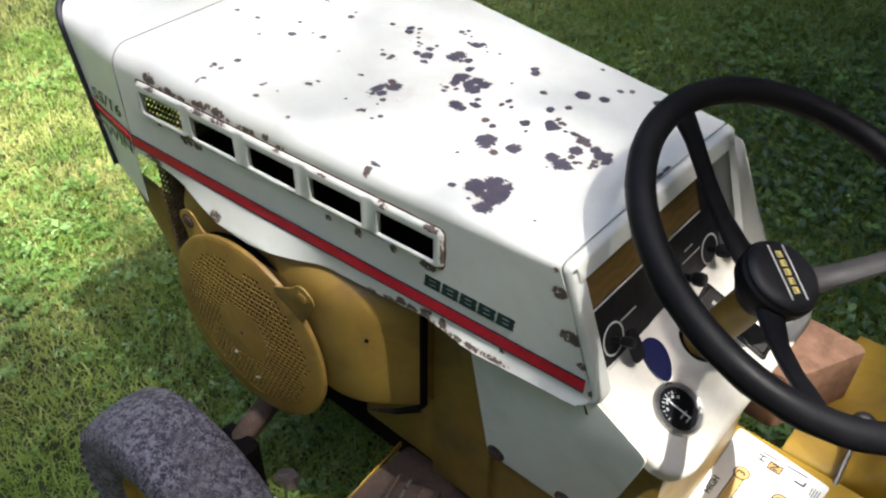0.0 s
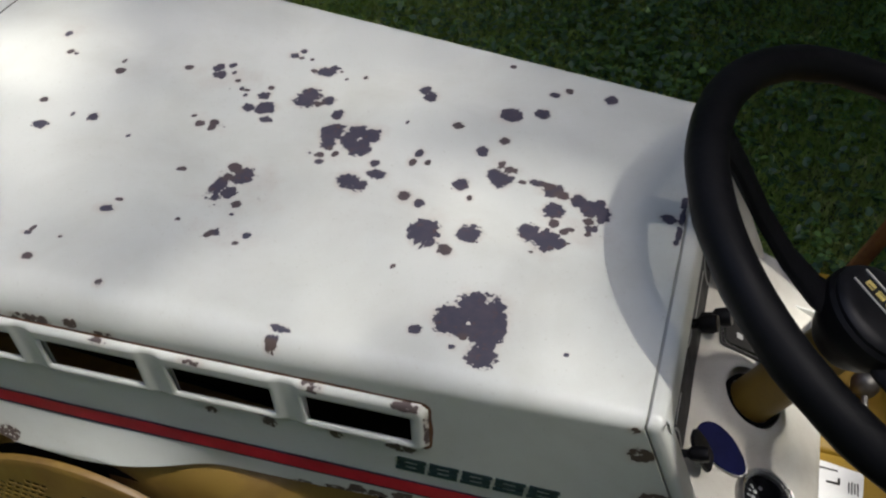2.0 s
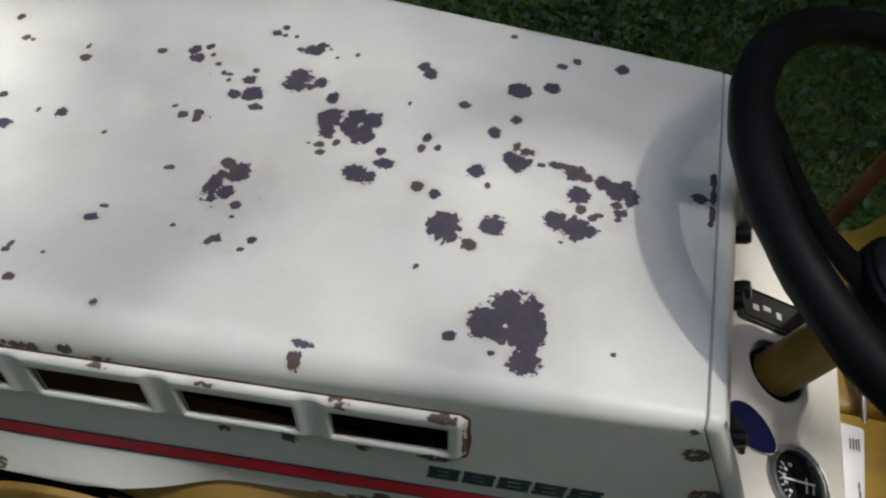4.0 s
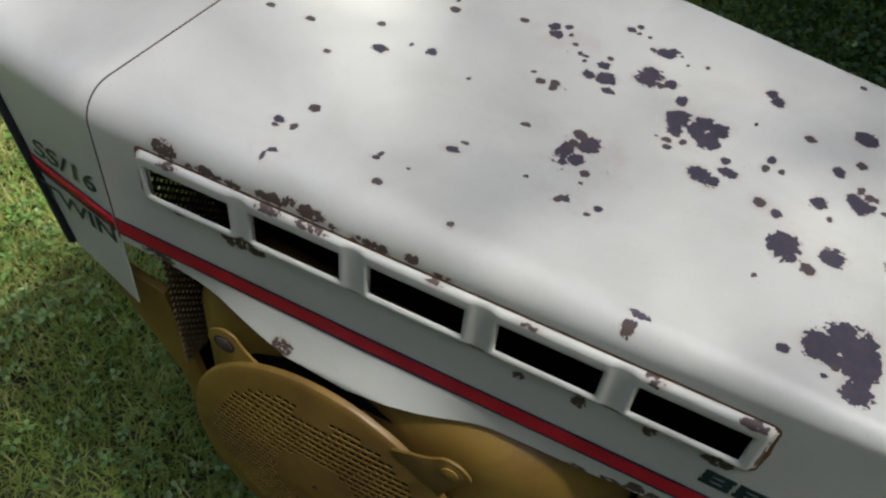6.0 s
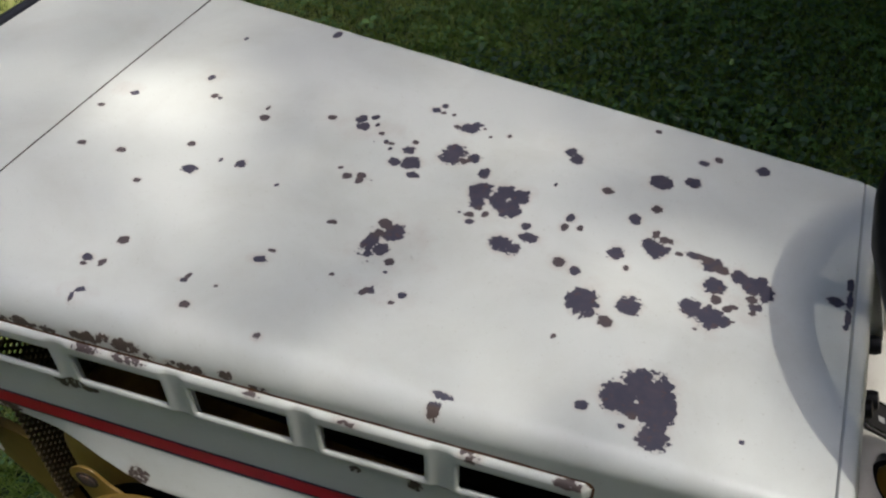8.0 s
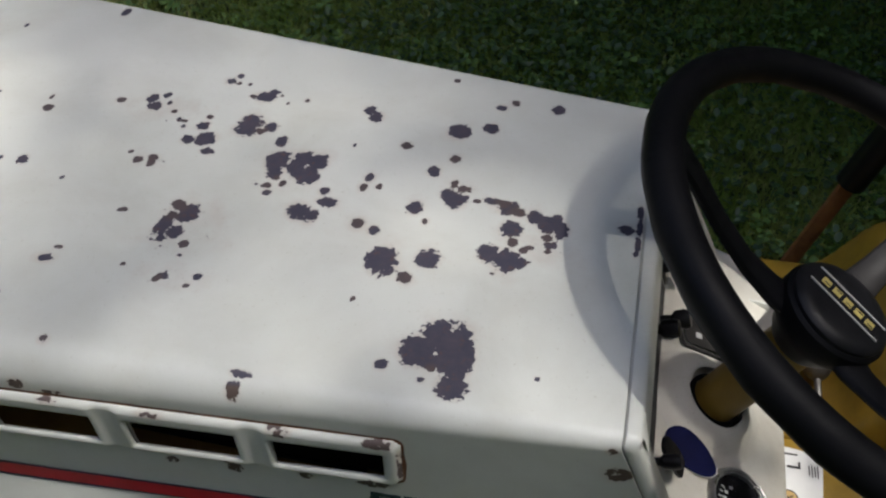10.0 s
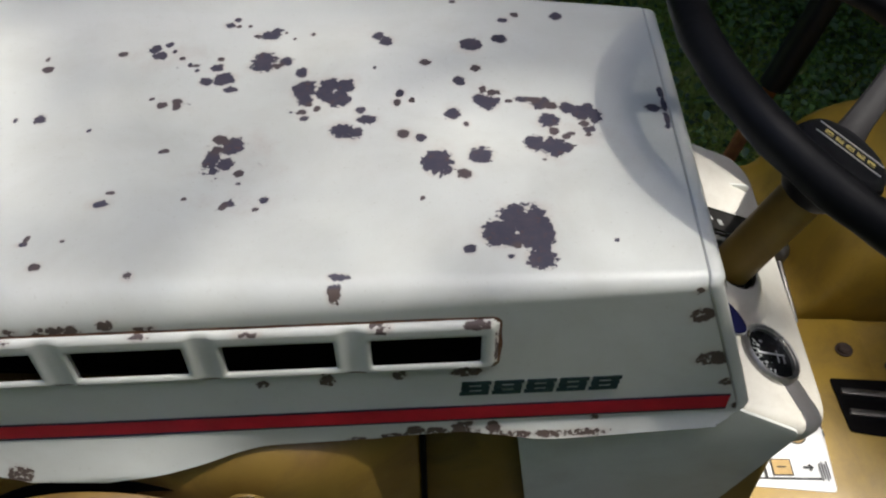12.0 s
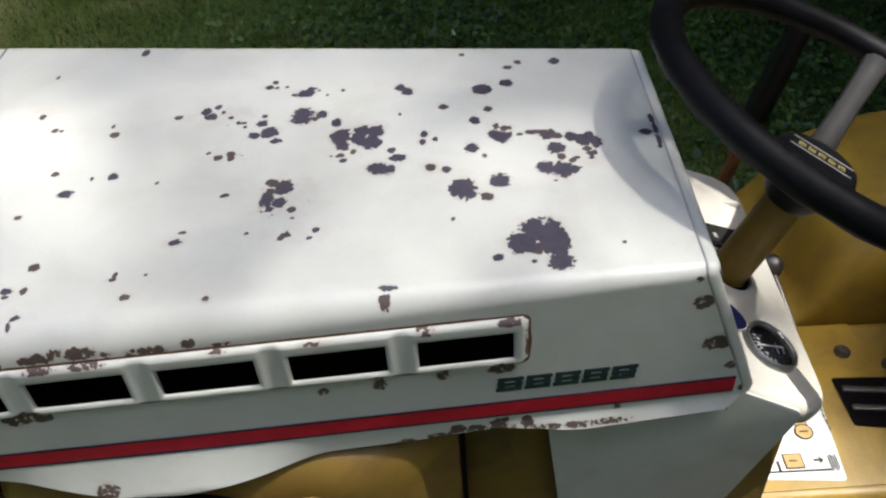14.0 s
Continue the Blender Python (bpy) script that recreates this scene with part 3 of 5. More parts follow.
# paint chips in millimetres: along, across, half length, half width
# on the side wall: along, height, half length, half height
CHIPS_SIDE = [
    (1, 862, 9, 8), (22, 809, 18, 9), (38, 777, 6, 5), (-7, 889, 4, 3), (-166, 805, 12, 6), (-272, 802, 6, 7), (-217, 805, 6, 6), (-167, 729, 10, 7), (-144, 727, 6, 8), (-207, 725, 7, 7), (-70, 720, 24, 3.2), (-192, 724, 12, 5), (-128, 719, 14, 5), (-98, 720, 14, 3), (-225, 719, 12, 4), (-165, 722, 14, 6), (-255, 717, 9, 2.5),
]
CHIPS_SIDE_FRONT = [
    (-635, 878, 14, 8), (-571, 873, 8, 4), (-537, 876, 15, 5), (-520, 880, 6, 4), (-500, 877, 15, 6), (-481, 874, 6, 3), (-463, 873, 7, 2.5), (-612, 872, 6, 3), (-585, 872, 6, 2.5), (-597, 874, 8, 5), (-445, 873, 12, 5), (-416, 877, 6, 5), (-390, 873, 8, 3), (-576, 806, 12, 8), (-555, 806, 9, 6), (-631, 809, 6, 3), (-528, 706, 11, 9), (-510, 693, 16, 6), (-666, 735, 18, 7), (-320, 800, 5, 4), (-60, 735, 4, 4), (54, 742, 5, 4),
]
CHIPS_BROKEN = [
    (-350, -42, 24, 24), (-340, -90, 20, 10), (-430, 92, 30, 14), (-411, 26, 14, 8), (-76, 2, 26, 18), (-300, 22, 18, 8), (-685, 66, 12, 8), (-620, 118, 10, 10), (-555, -176, 11, 8), (-150, 48, 10, 8),
]
CHIPS_PATCH = [(-143.5, -117.9, 14.2, 13.9), (-121.0, -111.3, 15.2, 20.7), (-132.9, -101.2, 12.8, 11.3), (-146.1, -125.6, 8.5, 6.6), (-134.9, -126.0, 7.7, 5.6), (-115.9, -125.4, 10.1, 11.2), (-115.4, -142.0, 11.1, 11.8), (-123.9, -125.6, 8.5, 7.5), (-110.3, -120.5, 5.9, 13.8), (-136.5, -141.4, 2.2, 2.0), (-132.2, -131.5, 2.4, 2.6)]
CHIPS_A = [(-692, 33, 4, 3), (-674, 62, 4, 4), (-670, -23, 4, 3), (-630, -19, 5, 4), (-627, 192, 2, 4), (-619, 113, 4, 6), (-598, 86, 4, 4), (-591, 85, 2, 2), (-590, -49, 4, 3), (-575, 12, 4, 4), (-568, -143, 6, 4), (-567, -150, 3, 2), (-556, -19, 8, 6), (-555, -181, 2, 5), (-554, -143, 3, 4), (-554, -116, 5, 5), (-551, -174, 4, 1.5), (-540, 236, 4, 8), (-539, 88, 2, 4), (-537, 2, 2, 3), (-534, 73, 5, 5), (-517, 4, 5, 6)]
CHIPS_B = [(-484, -136, 4, 2), (-482, -131, 2, 3), (-474, 97, 5, 4), (-473, -10, 2, 2), (-468, -157, 5, 4), (-456, -132, 1.5, 1.5), (-447.1, 104.8, 5.2, 7.0), (-440.6, 95.4, 6.8, 7.1), (-440, -95, 6, 4), (-436.3, 112.3, 3.5, 4.1), (-435, -82, 3, 2), (-433, 32, 2, 2), (-429.3, 102.1, 2.3, 3.8), (-421.7, 24.0, 4.3, 4.6), (-419.9, 91.2, 3.0, 3.8), (-411.2, 81.8, 1.9, 2.9), (-410.8, 29.4, 5.0, 4.1), (-409.1, 22.2, 4.1, 3.9), (-408, -35, 3, 2), (-405, -34, 3.4, 2.3), (-405.0, 81.0, 2.6, 1.9), (-403.1, 73.3, 1.9, 3.2)]
CHIPS_C = [(-401, -164, 4, 3), (-391.7, 57.2, 6.3, 5.9), (-387.4, 145.4, 5.0, 4.9), (-386.3, 77.9, 6.0, 6.8), (-385.6, 90.0, 3.3, 3.5), (-381.9, 154.6, 3.9, 4.0), (-379.1, 143.6, 2.3, 2.4), (-379, -88, 1.7, 1.7), (-376.9, 61.0, 9.9, 9.3), (-369.5, 46.2, 6.4, 4.2), (-368.8, 144.3, 2.2, 2.4), (-367, -43, 6.8, 11.3), (-365.1, -18.8, 5.9, 4.5), (-365, -32, 4.5, 3.4), (-363, -57, 3.4, 4.5), (-363, -22, 5.6, 3.4), (-359.5, 127.8, 2.5, 2.8), (-355, -49, 6.8, 7.9), (-353, -27, 9, 11.3), (-348, -96, 2.3, 3.4), (-347.7, 129.2, 10.0, 8.0), (-347.6, 81.3, 11.5, 9.8)]
CHIPS_D = [(-346.5, 89.6, 11.5, 13.6), (-345, -93, 4.5, 3.4), (-343, -59, 3.4, 4.5), (-342.4, 137.5, 6.2, 3.7), (-341, -71, 2.3, 1.7), (-333.7, 133.6, 1.7, 1.9), (-333.4, 81.2, 3.7, 4.2), (-327.5, 88.2, 6.3, 6.8), (-324.5, 124.1, 1.6, 1.8), (-324, -98, 2.3, 2.3), (-319, -88, 3.4, 3.4), (-311.0, 71.9, 5.0, 7.2), (-308.7, 131.6, 2.5, 3.2), (-305.5, 46.5, 11.2, 12.5), (-304.0, 16.3, 4.3, 3.8), (-303.3, 32.8, 7.2, 9.0), (-301.1, 8.4, 3.8, 3.1), (-298.5, 26.6, 2.0, 2.3), (-292.5, 21.0, 3.1, 4.3), (-292.4, 43.4, 5.2, 8.9), (-286.3, 39.7, 4.8, 10.2), (-284.2, 55.1, 9.9, 9.1)]
CHIPS_E = [(-276.4, 35.5, 10.4, 11.4), (-271.1, 52.0, 7.9, 11.4), (-269, -7, 10.2, 10.2), (-259, -172, 5, 5), (-258, -10, 5.6, 9), (-256, -162, 9, 2), (-256, 20, 4.5, 4.5), (-250, 8, 9, 5.6), (-249.1, 129.9, 5.4, 7.1), (-248.8, 80.2, 1.4, 2.4), (-241, 122, 6.8, 7.9), (-227.0, 31.0, 3.4, 4.4), (-224.6, 43.0, 4.0, 5.2), (-218.7, -9.5, 5.9, 5.6), (-214.5, 34.0, 2.9, 3.3), (-205.2, -14.2, 5.0, 5.1), (-205, 89, 5.6, 5.6), (-200.9, -83.7, 1.6, 2.3), (-190.4, -44.1, 12.2, 15.5), (-183, 191, 3, 3), (-179.8, 16.4, 6.6, 8.4), (-174.6, 61.8, 5.8, 7.0)]
CHIPS_F = [(-169.2, -56.9, 5.8, 5.6), (-168.6, 3.1, 2.8, 3.4), (-166, -135, 4.5, 4.5), (-165, 117, 10.2, 10.2), (-161, 81, 4.5, 5.6), (-157.1, 36.6, 6.6, 7.4), (-156.5, -34.3, 9.9, 10.3), (-154.9, 50.1, 3.4, 5.2), (-149.8, 31.3, 9.3, 10.3), (-146.5, 45.7, 5.6, 3.9), (-139, 128, 7, 7), (-135, 159, 5, 4), (-133.1, 34.2, 3.2, 2.4), (-124, 168, 4, 4), (-120.1, 36.4, 8.0, 4.2), (-112.6, 35.6, 4.6, 3.3), (-112.5, -20.4, 9.8, 9.4), (-107.1, 31.6, 9.2, 8.3), (-107.0, -39.1, 1.7, 1.3), (-101.2, 9.2, 9.4, 9.8), (-100.5, -23.9, 12.6, 11.9), (-98.5, -5.0, 4.4, 4.7)]
CHIPS_G = [(-98.2, 28.0, 5.7, 5.5), (-90.1, -24.7, 5.4, 6.4), (-88.7, -11.2, 3.3, 3.3), (-85.9, 25.7, 5.7, 8.6), (-85, 166, 6, 7), (-84.6, -7.9, 3.1, 2.8), (-83.6, -22.8, 1.3, 1.3), (-74.3, 18.0, 9.0, 8.9), (-72.6, 5.1, 4.0, 4.1), (-70.8, -9.1, 2.2, 2.0), (-69.4, -2.0, 4.4, 3.6), (-68.2, 25.6, 5.7, 6.4), (-63.5, 15.4, 6.8, 10.7), (-61, -124, 1.7, 1.7), (-14, 27, 6.0, 5.0), (-5, 13, 2.0, 8), (-6, 2, 1.6, 4), (-4.5, 31, 2.6, 9), (-5, 49, 2.2, 8)]
TOP_CHIPS = CHIPS_PATCH + CHIPS_A + CHIPS_B + CHIPS_C + CHIPS_D + CHIPS_E + CHIPS_F + CHIPS_G
SIDE_CHIPS = CHIPS_SIDE + CHIPS_SIDE_FRONT
VENT_CENTRES = [-0.6150, -0.5140, -0.4085, -0.3015, -0.1960]
VENT_HALF, VENT_LOW, VENT_HIGH = 0.0395, 0.8225, 0.8530
CUT_HALF, CUT_LOW, CUT_HIGH = 0.0410, 0.8160, 0.8560


def chip_field(px, py, chips, peak=1.2):
    f = np.zeros(len(px))
    for cx, cy, rx, ry in chips:
        d = np.hypot((px - cx / 1000) / (rx / 1000 + 0.0004), (py - cy / 1000) / (ry / 1000 + 0.0004))
        f = np.maximum(f, np.where(d < 1.25, np.clip(1.42 - d, 0, peak), np.clip(0.17 * (2.2 - d) / 0.95, 0, 0.17)))
    return f


def hood_section(x, lower, middle, across):
    """One cross-section: near skirt, near wall, rounded edge, top, rounded edge, far wall."""
    pts = []
    zb = bottom_z(x)
    for k in range(lower):
        z = zb + (0.748 - zb) * k / lower
        pts.append((-1, z))
    pts += [(-1, z) for z in middle]
    for k in range(1, 12):
        a = math.pi / 2 * k / 12
        pts.append((-2, a))
    for k in range(across + 1):
        pts.append((0, k / across))
    for k in range(1, 12):
        pts.append((2, math.pi / 2 * (1 - k / 12)))
    pts += [(1, TOP - R_FAR - (TOP - R_FAR - 0.715) * k / 10) for k in range(11)]
    return pts


def place_hood(x, kind, value):
    if kind == -1 or kind == 1:
        z = value
        if kind == -1 and z > 0.860:
            z = 0.860 + (z - 0.860) * (TOP - near_radius(x) - 0.860) / (TOP - R_HOOD - 0.860)
        xx = x if x < -0.12 else -0.12 + (x + 0.12) * (rear_x(z) + 0.12) / (HOOD_END + 0.12)
        return (xx, (near_y(xx) - flare(xx, z)) if kind == -1 else far_y(xx), z)
    if kind == 0:
        a, b = near_y(x) + near_radius(x), far_y(x) - R_FAR
        crown = 0.0015 * math.sin(math.pi * value)
        return (x, a + (b - a) * value, TOP + crown)
    r = near_radius(x) if kind == -2 else R_FAR
    z = TOP - r * (1 - math.sin(value))
    xx = x if x < -0.12 else -0.12 + (x + 0.12) * (rear_x(z) + 0.12) / (HOOD_END + 0.12)
    off = r * (1 - math.cos(value))
    return (xx, near_y(xx) + off if kind == -2 else far_y(xx) - off, z)


def lines_with(lo, hi, step, marks):
    """Even lines from lo to hi that also fall on the marks."""
    stops = sorted({lo, hi, *marks})
    out = []
    for a, b in zip(stops, stops[1:]):
        n = max(1, round((b - a) / step))
        out += [a + (b - a) * k / n for k in range(n)]
    return out + [hi]


def crease(ob):
    """Bake the sheet's thickness into the mesh and keep its folded edges sharp."""
    bpy.context.view_layer.update()
    graph = bpy.context.evaluated_depsgraph_get()
    me = bpy.data.meshes.new_from_object(ob.evaluated_get(graph), preserve_all_data_layers=True, depsgraph=graph)
    ob.modifiers.clear()
    ob.data = me
    me.set_sharp_from_angle(angle=radians(48))


def build_shell(name, x0, x1, step, vents, parent, material):
    marks = [c + s * CUT_HALF for c in VENT_CENTRES for s in (-1, 1)] if vents else []
    xs = lines_with(x0, x1, step, marks)
    zs = lines_with(0.748, TOP - R_HOOD, step, [CUT_LOW, CUT_HIGH])
    prof = [hood_section(x, 16, zs, 200 if vents else 60) for x in xs]
    n = len(prof[0])
    verts = [place_hood(x, *q) for x, col in zip(xs, prof) for q in col]
    low = 16 + zs.index(CUT_LOW)
    high = 16 + zs.index(CUT_HIGH)
    cut = set()
    if vents:
        for c in VENT_CENTRES:
            i0 = min(range(len(xs)), key=lambda i: abs(xs[i] - c + CUT_HALF))
            i1 = min(range(len(xs)), key=lambda i: abs(xs[i] - c - CUT_HALF))
            cut |= {(i, j) for i in range(i0, i1) for j in range(low, high)}
    faces = [(i * n + j, (i + 1) * n + j, (i + 1) * n + j + 1, i * n + j + 1) for i in range(len(xs) - 1) for j in range(n - 1) if (i, j) not in cut]
    ob = mesh_object(name, verts, faces, material, parent)
    v = np.array(verts)
    on_top = v[:, 2] > TOP - 0.014
    field = np.where(on_top, chip_field(v[:, 0], v[:, 1], TOP_CHIPS), 0.0)
    field = np.maximum(field, np.where(on_top, chip_field(v[:, 0], v[:, 1], CHIPS_BROKEN, 0.24), 0.0))
    side = (v[:, 1] < 0) & (v[:, 2] < TOP - 0.004)
    field = np.maximum(field, np.where(side, chip_field(v[:, 0], v[:, 2], SIDE_CHIPS, 0.66), 0.0))
    attr = ob.data.attributes.new("chip", "FLOAT", "POINT")
    attr.data.foreach_set("value", field.astype(np.float32))
    rusty_low = ob.data.attributes.new("rusty", "FLOAT", "POINT")
    small = [c for k, c in enumerate(TOP_CHIPS) if max(c[2:]) < 6.0 and k % 3]
    brown = np.where(on_top, np.clip(chip_field(v[:, 0], v[:, 1], small) * 2.0, 0.0, 0.62), 0.0)
    rusty_low.data.foreach_set("value", np.where(side, 1.0, brown).astype(np.float32))
    sheet = ob.modifiers.new("sheet", "SOLIDIFY")
    sheet.thickness, sheet.offset = 0.0016, -1.0
    crease(ob)
    return ob


hood = build_shell("hood", NOSE + 0.0009, HOOD_END, 0.0020, True, tractor, hood_paint)
tagged(hood, "cream sheet-metal hood with dark paint chips")


def side_frame(x, z, out=0.0):
    """A pose on the near wall: x along the tractor, y up, z outwards."""
    slope = 0.070 if x > NOSE else -0.085
    return axes((x, near_y(x) - out, z), (1, slope, 0), (0, 0, 1))


def vent_height(x, z):
    """How far the pressed louvre strip stands proud of the wall."""
    dx = min(x + 0.6640, -0.1440 - x)
    dz = min(z - 0.8125, 0.8690 - z)
    corner = 0.010
    if dx < corner and dz < corner:
        d = corner - math.hypot(corner - dx, corner - dz)
    else:
        d = min(dx, dz)
    t = min(1.0, max(0.0, d / 0.0035))
    h = 0.0048 * t * t * (3 - 2 * t)
    for a, b in zip(VENT_CENTRES, VENT_CENTRES[1:]):
        h -= 0.0021 * t * math.exp(-(((x - (a + b) / 2) / 0.0085) ** 4))
    for c in VENT_CENTRES:
        ex, ez = abs(x - c) - VENT_HALF, max(VENT_LOW - z, z - VENT_HIGH)
        e = max(ex, ez)
        if e < 0.0035:
            h -= 0.0022 * (1 - max(0.0, e) / 0.0035) ** 2
    return h


def build_vent_strip():
    """The pressed strip with five openings, as a fine sheet."""
    xs = lines_with(-0.6640, -0.1440, 0.0021, [c + s * VENT_HALF for c in VENT_CENTRES for s in (-1, 1)])
    zs = lines_with(0.8125, 0.8690, 0.0019, [VENT_LOW, VENT_HIGH])
    n = len(zs)
    verts, gone = [], set()
    for x in xs:
        for z in zs:
            verts.append((x, near_y(x) - 0.0006 - vent_height(x, z), z))
    for i in range(len(xs) - 1):
        for k in range(n - 1):
            mx, mz = (xs[i] + xs[i + 1]) / 2, (zs[k] + zs[k + 1]) / 2
            inside = VENT_LOW < mz < VENT_HIGH and any(abs(mx - c) < VENT_HALF for c in VENT_CENTRES)
            cx, cz = min(mx + 0.6640, -0.1440 - mx), min(mz - 0.8125, 0.8690 - mz)
            out = cx < 0.010 and cz < 0.010 and math.hypot(0.010 - cx, 0.010 - cz) > 0.0105
            if inside or out:
                gone.add((i, k))
    faces = [(i * n + k, (i + 1) * n + k, (i + 1) * n + k + 1, i * n + k + 1) for i in range(len(xs) - 1) for k in range(n - 1) if (i, k) not in gone]
    ob = mesh_object("vent_strip", verts, faces, hood_paint, hood)
    v = np.array(verts)
    attr = ob.data.attributes.new("chip", "FLOAT", "POINT")
    attr.data.foreach_set("value", chip_field(v[:, 0], v[:, 2], STRIP_CHIPS, 0.65).astype(np.float32))
    rusty_low = ob.data.attributes.new("rusty", "FLOAT", "POINT")
    rusty_low.data.foreach_set("value", np.full(len(v), 0.8, dtype=np.float32))
    sheet = ob.modifiers.new("sheet", "SOLIDIFY")
    sheet.thickness, sheet.offset = 0.0005, -1.0
    return tagged(ob, "pressed cream louvre strip with five openings")


STRIP_CHIPS = [
    (-228, 866, 9, 4), (-160, 866, 10, 3), (-145, 840, 2, 18), (-166, 815, 10, 3), (-272, 815, 6, 3), (-217, 815, 6, 3), (-560, 815, 12, 5), (-578, 812, 9, 4), (-630, 866, 10, 3), (-661, 838, 2, 12), (-535, 867, 14, 3), (-499, 867, 14, 3), (-320, 866, 10, 2), (-395, 867, 8, 2), (-345, 814, 9, 2), (-450, 814, 8, 2),
]
vent_strip = build_vent_strip()


def build_seam():
    """Rust that has crept round the joint of the louvre strip."""
    pts = round_outline([(-0.6648, 0.8118), (-0.1432, 0.8118), (-0.1432, 0.8698), (-0.6648, 0.8698)], 0.0105, 5)
    bm = bmesh.new()
    pairs = []
    cx, cz = -0.404, 0.8408
    n = len(pts)
    fine = []
    for k in range(n):
        (x0, z0), (x1, z1) = pts[k], pts[(k + 1) % n]
        steps = max(1, int(math.hypot(x1 - x0, z1 - z0) / 0.006))
        fine += [(x0 + (x1 - x0) * i / steps, z0 + (z1 - z0) * i / steps) for i in range(steps)]
    for x, z in fine:
        w = 0.0009 + 0.0011 * max(0.0, 0.5 + noise.noise((x * 60, z * 60, 1.0)))
        ox = 0 if -0.654 < x < -0.154 else (w if x > cx else -w)
        oz = (w if z > cz else -w) if (z < 0.822 or z > 0.860) else 0
        pairs.append((bm.verts.new((x, near_y(x) - 0.0006, z)), bm.verts.new((x + ox, near_y(x + ox) - 0.0003, z + oz)), bm.verts.new((x - ox * 0.6, near_y(x) - 0.0007, z - oz * 0.6))))
    k = len(pairs)
    for i in range(k):
        a, b = pairs[i], pairs[(i + 1) % k]
        bm.faces.new((a[0], b[0], b[1], a[1]))
        bm.faces.new((a[2], b[2], b[0], a[0]))
    return part("seam_rust", bm, rust_metal, vent_strip)


build_seam()


def strip_along(name, x0, x1, z_mid, half, out, material, parent, wave=0.0):
    """A tape stuck along the near wall."""
    n = max(2, int(abs(x1 - x0) / 0.01))
    verts = []
    for i in range(n + 1):
        x = x0 + (x1 - x0) * i / n
        for s in (-1, 0, 1):
            z = z_mid(x) + s * half
            verts.append((x, near_y(x) - flare(x, z) - out, z))
    faces = [(i * 3 + k, i * 3 + k + 3, i * 3 + k + 4, i * 3 + k + 1) for i in range(n) for k in (0, 1)]
    ob = mesh_object(name, verts, faces, material, parent)
    sheet = ob.modifiers.new("sheet", "SOLIDIFY")
    sheet.thickness, sheet.offset = 0.0003, 0.0
    for face in ob.data.polygons:
        face.use_smooth = False
    return ob


def stripe_z(x):
    return 0.7500 + 0.004 * min(1.0, max(0.0, (-0.45 - x) / 0.3))


for lo, hi, owner in ((-0.7085, 0.0455, hood),):
    stripe = strip_along("stripe", lo, hi, stripe_z, 0.0082, 0.0011, red_tape, owner)
    for s in (-1, 1):
        strip_along("stripe_border", lo, hi, lambda x, s=s: stripe_z(x) + s * 0.0094, 0.0013, 0.0010, navy_tape, owner)

# the maker's mark on the side: five plain slotted blocks
for i in range(5):
    cx = -0.1595 + 0.0252 * i
    for k, (dz, w) in enumerate(((0.0066, 0.0), (0.0, 0.0), (-0.0066, 0.0))):
        bar = box_bm((0.0222, 0.0047, 0.0004), side_frame(cx + 0.0012 * (1 - k), 0.7835 + dz, 0.0007))
        part("emblem_bar", bar, green_ink, hood, smooth=False)
    for k, s in enumerate((-1, 1)):
        bar = box_bm((0.0060, 0.0178, 0.0004), side_frame(cx + s * 0.0075, 0.7835, 0.0005))
        part("emblem_bar", bar, green_ink, hood, smooth=False)

# ---- nose of the hood, with a dark bead round its front edge
NOSE_LENGTH = 0.1825


def nose_x(x, z):
    """The nose leans forward at the top."""
    t = (NOSE - x) / NOSE_LENGTH
    return x + t * (0.895 - z) * 0.234


def build_nose():
    xs = [NOSE - 0.0009 - (NOSE_LENGTH - 0.0009) * k / 40 for k in range(41)]
    zs = lines_with(0.748, TOP - R_HOOD, 0.006, [])
    verts, n = [], None
    for x in xs:
        col = []
        zb = 0.638 + 0.018 * (NOSE - x) / NOSE_LENGTH
        for k in range(12):
            z = zb + (0.748 - zb) * k / 12
            col.append((nose_x(x, z), near_y(x), z))
        for kind, value in hood_section(-0.7, 0, zs, 60):
            px, py, pz = place_hood(x, kind, value)
            col.append((nose_x(px, pz), py, pz))
        t = (NOSE - x) / NOSE_LENGTH
        half, mid_y = (far_y(x) - near_y(x)) / 2, (far_y(x) + near_y(x)) / 2
        col = [(px + t * 0.030 * (abs(py - mid_y) / half) ** 14, py, pz) for px, py, pz in col]
        n = len(col)
        verts += col
    faces = [(i * n + j, i * n + j + 1, (i + 1) * n + j + 1, (i + 1) * n + j) for i in range(40) for j in range(n - 1)]
    shell = mesh_object("grille_shell", verts, faces, white_paint, tractor)
    attr = shell.data.attributes.new("chip", "FLOAT", "POINT")
    shell.data.materials[0] = hood_paint
    sheet = shell.modifiers.new("sheet", "SOLIDIFY")
    sheet.thickness, sheet.offset = 0.0016, -1.0
    crease(shell)
    tagged(shell, "cream pressed-metal grille shell with clean paint")
    rim = [Vector(verts[40 * n + j]) for j in range(n)]
    mid = Vector((-0.85, 0.03, 0.78))
    bead = tube_bm([p + (mid - p).normalized() * 0.001 + Vector((-0.003, 0, 0)) for p in rim], 0.0068, 10, up=(1, 0, 0.3))
    part("front_bead", bead, trim_black, shell, "black plastic edge bead")
    return shell


nose = build_nose()


def nose_frame(x, z, out):
    return axes((x, near_y(x - 0.012) - out, z), (1, -0.085, 0), (0, 0, 1))


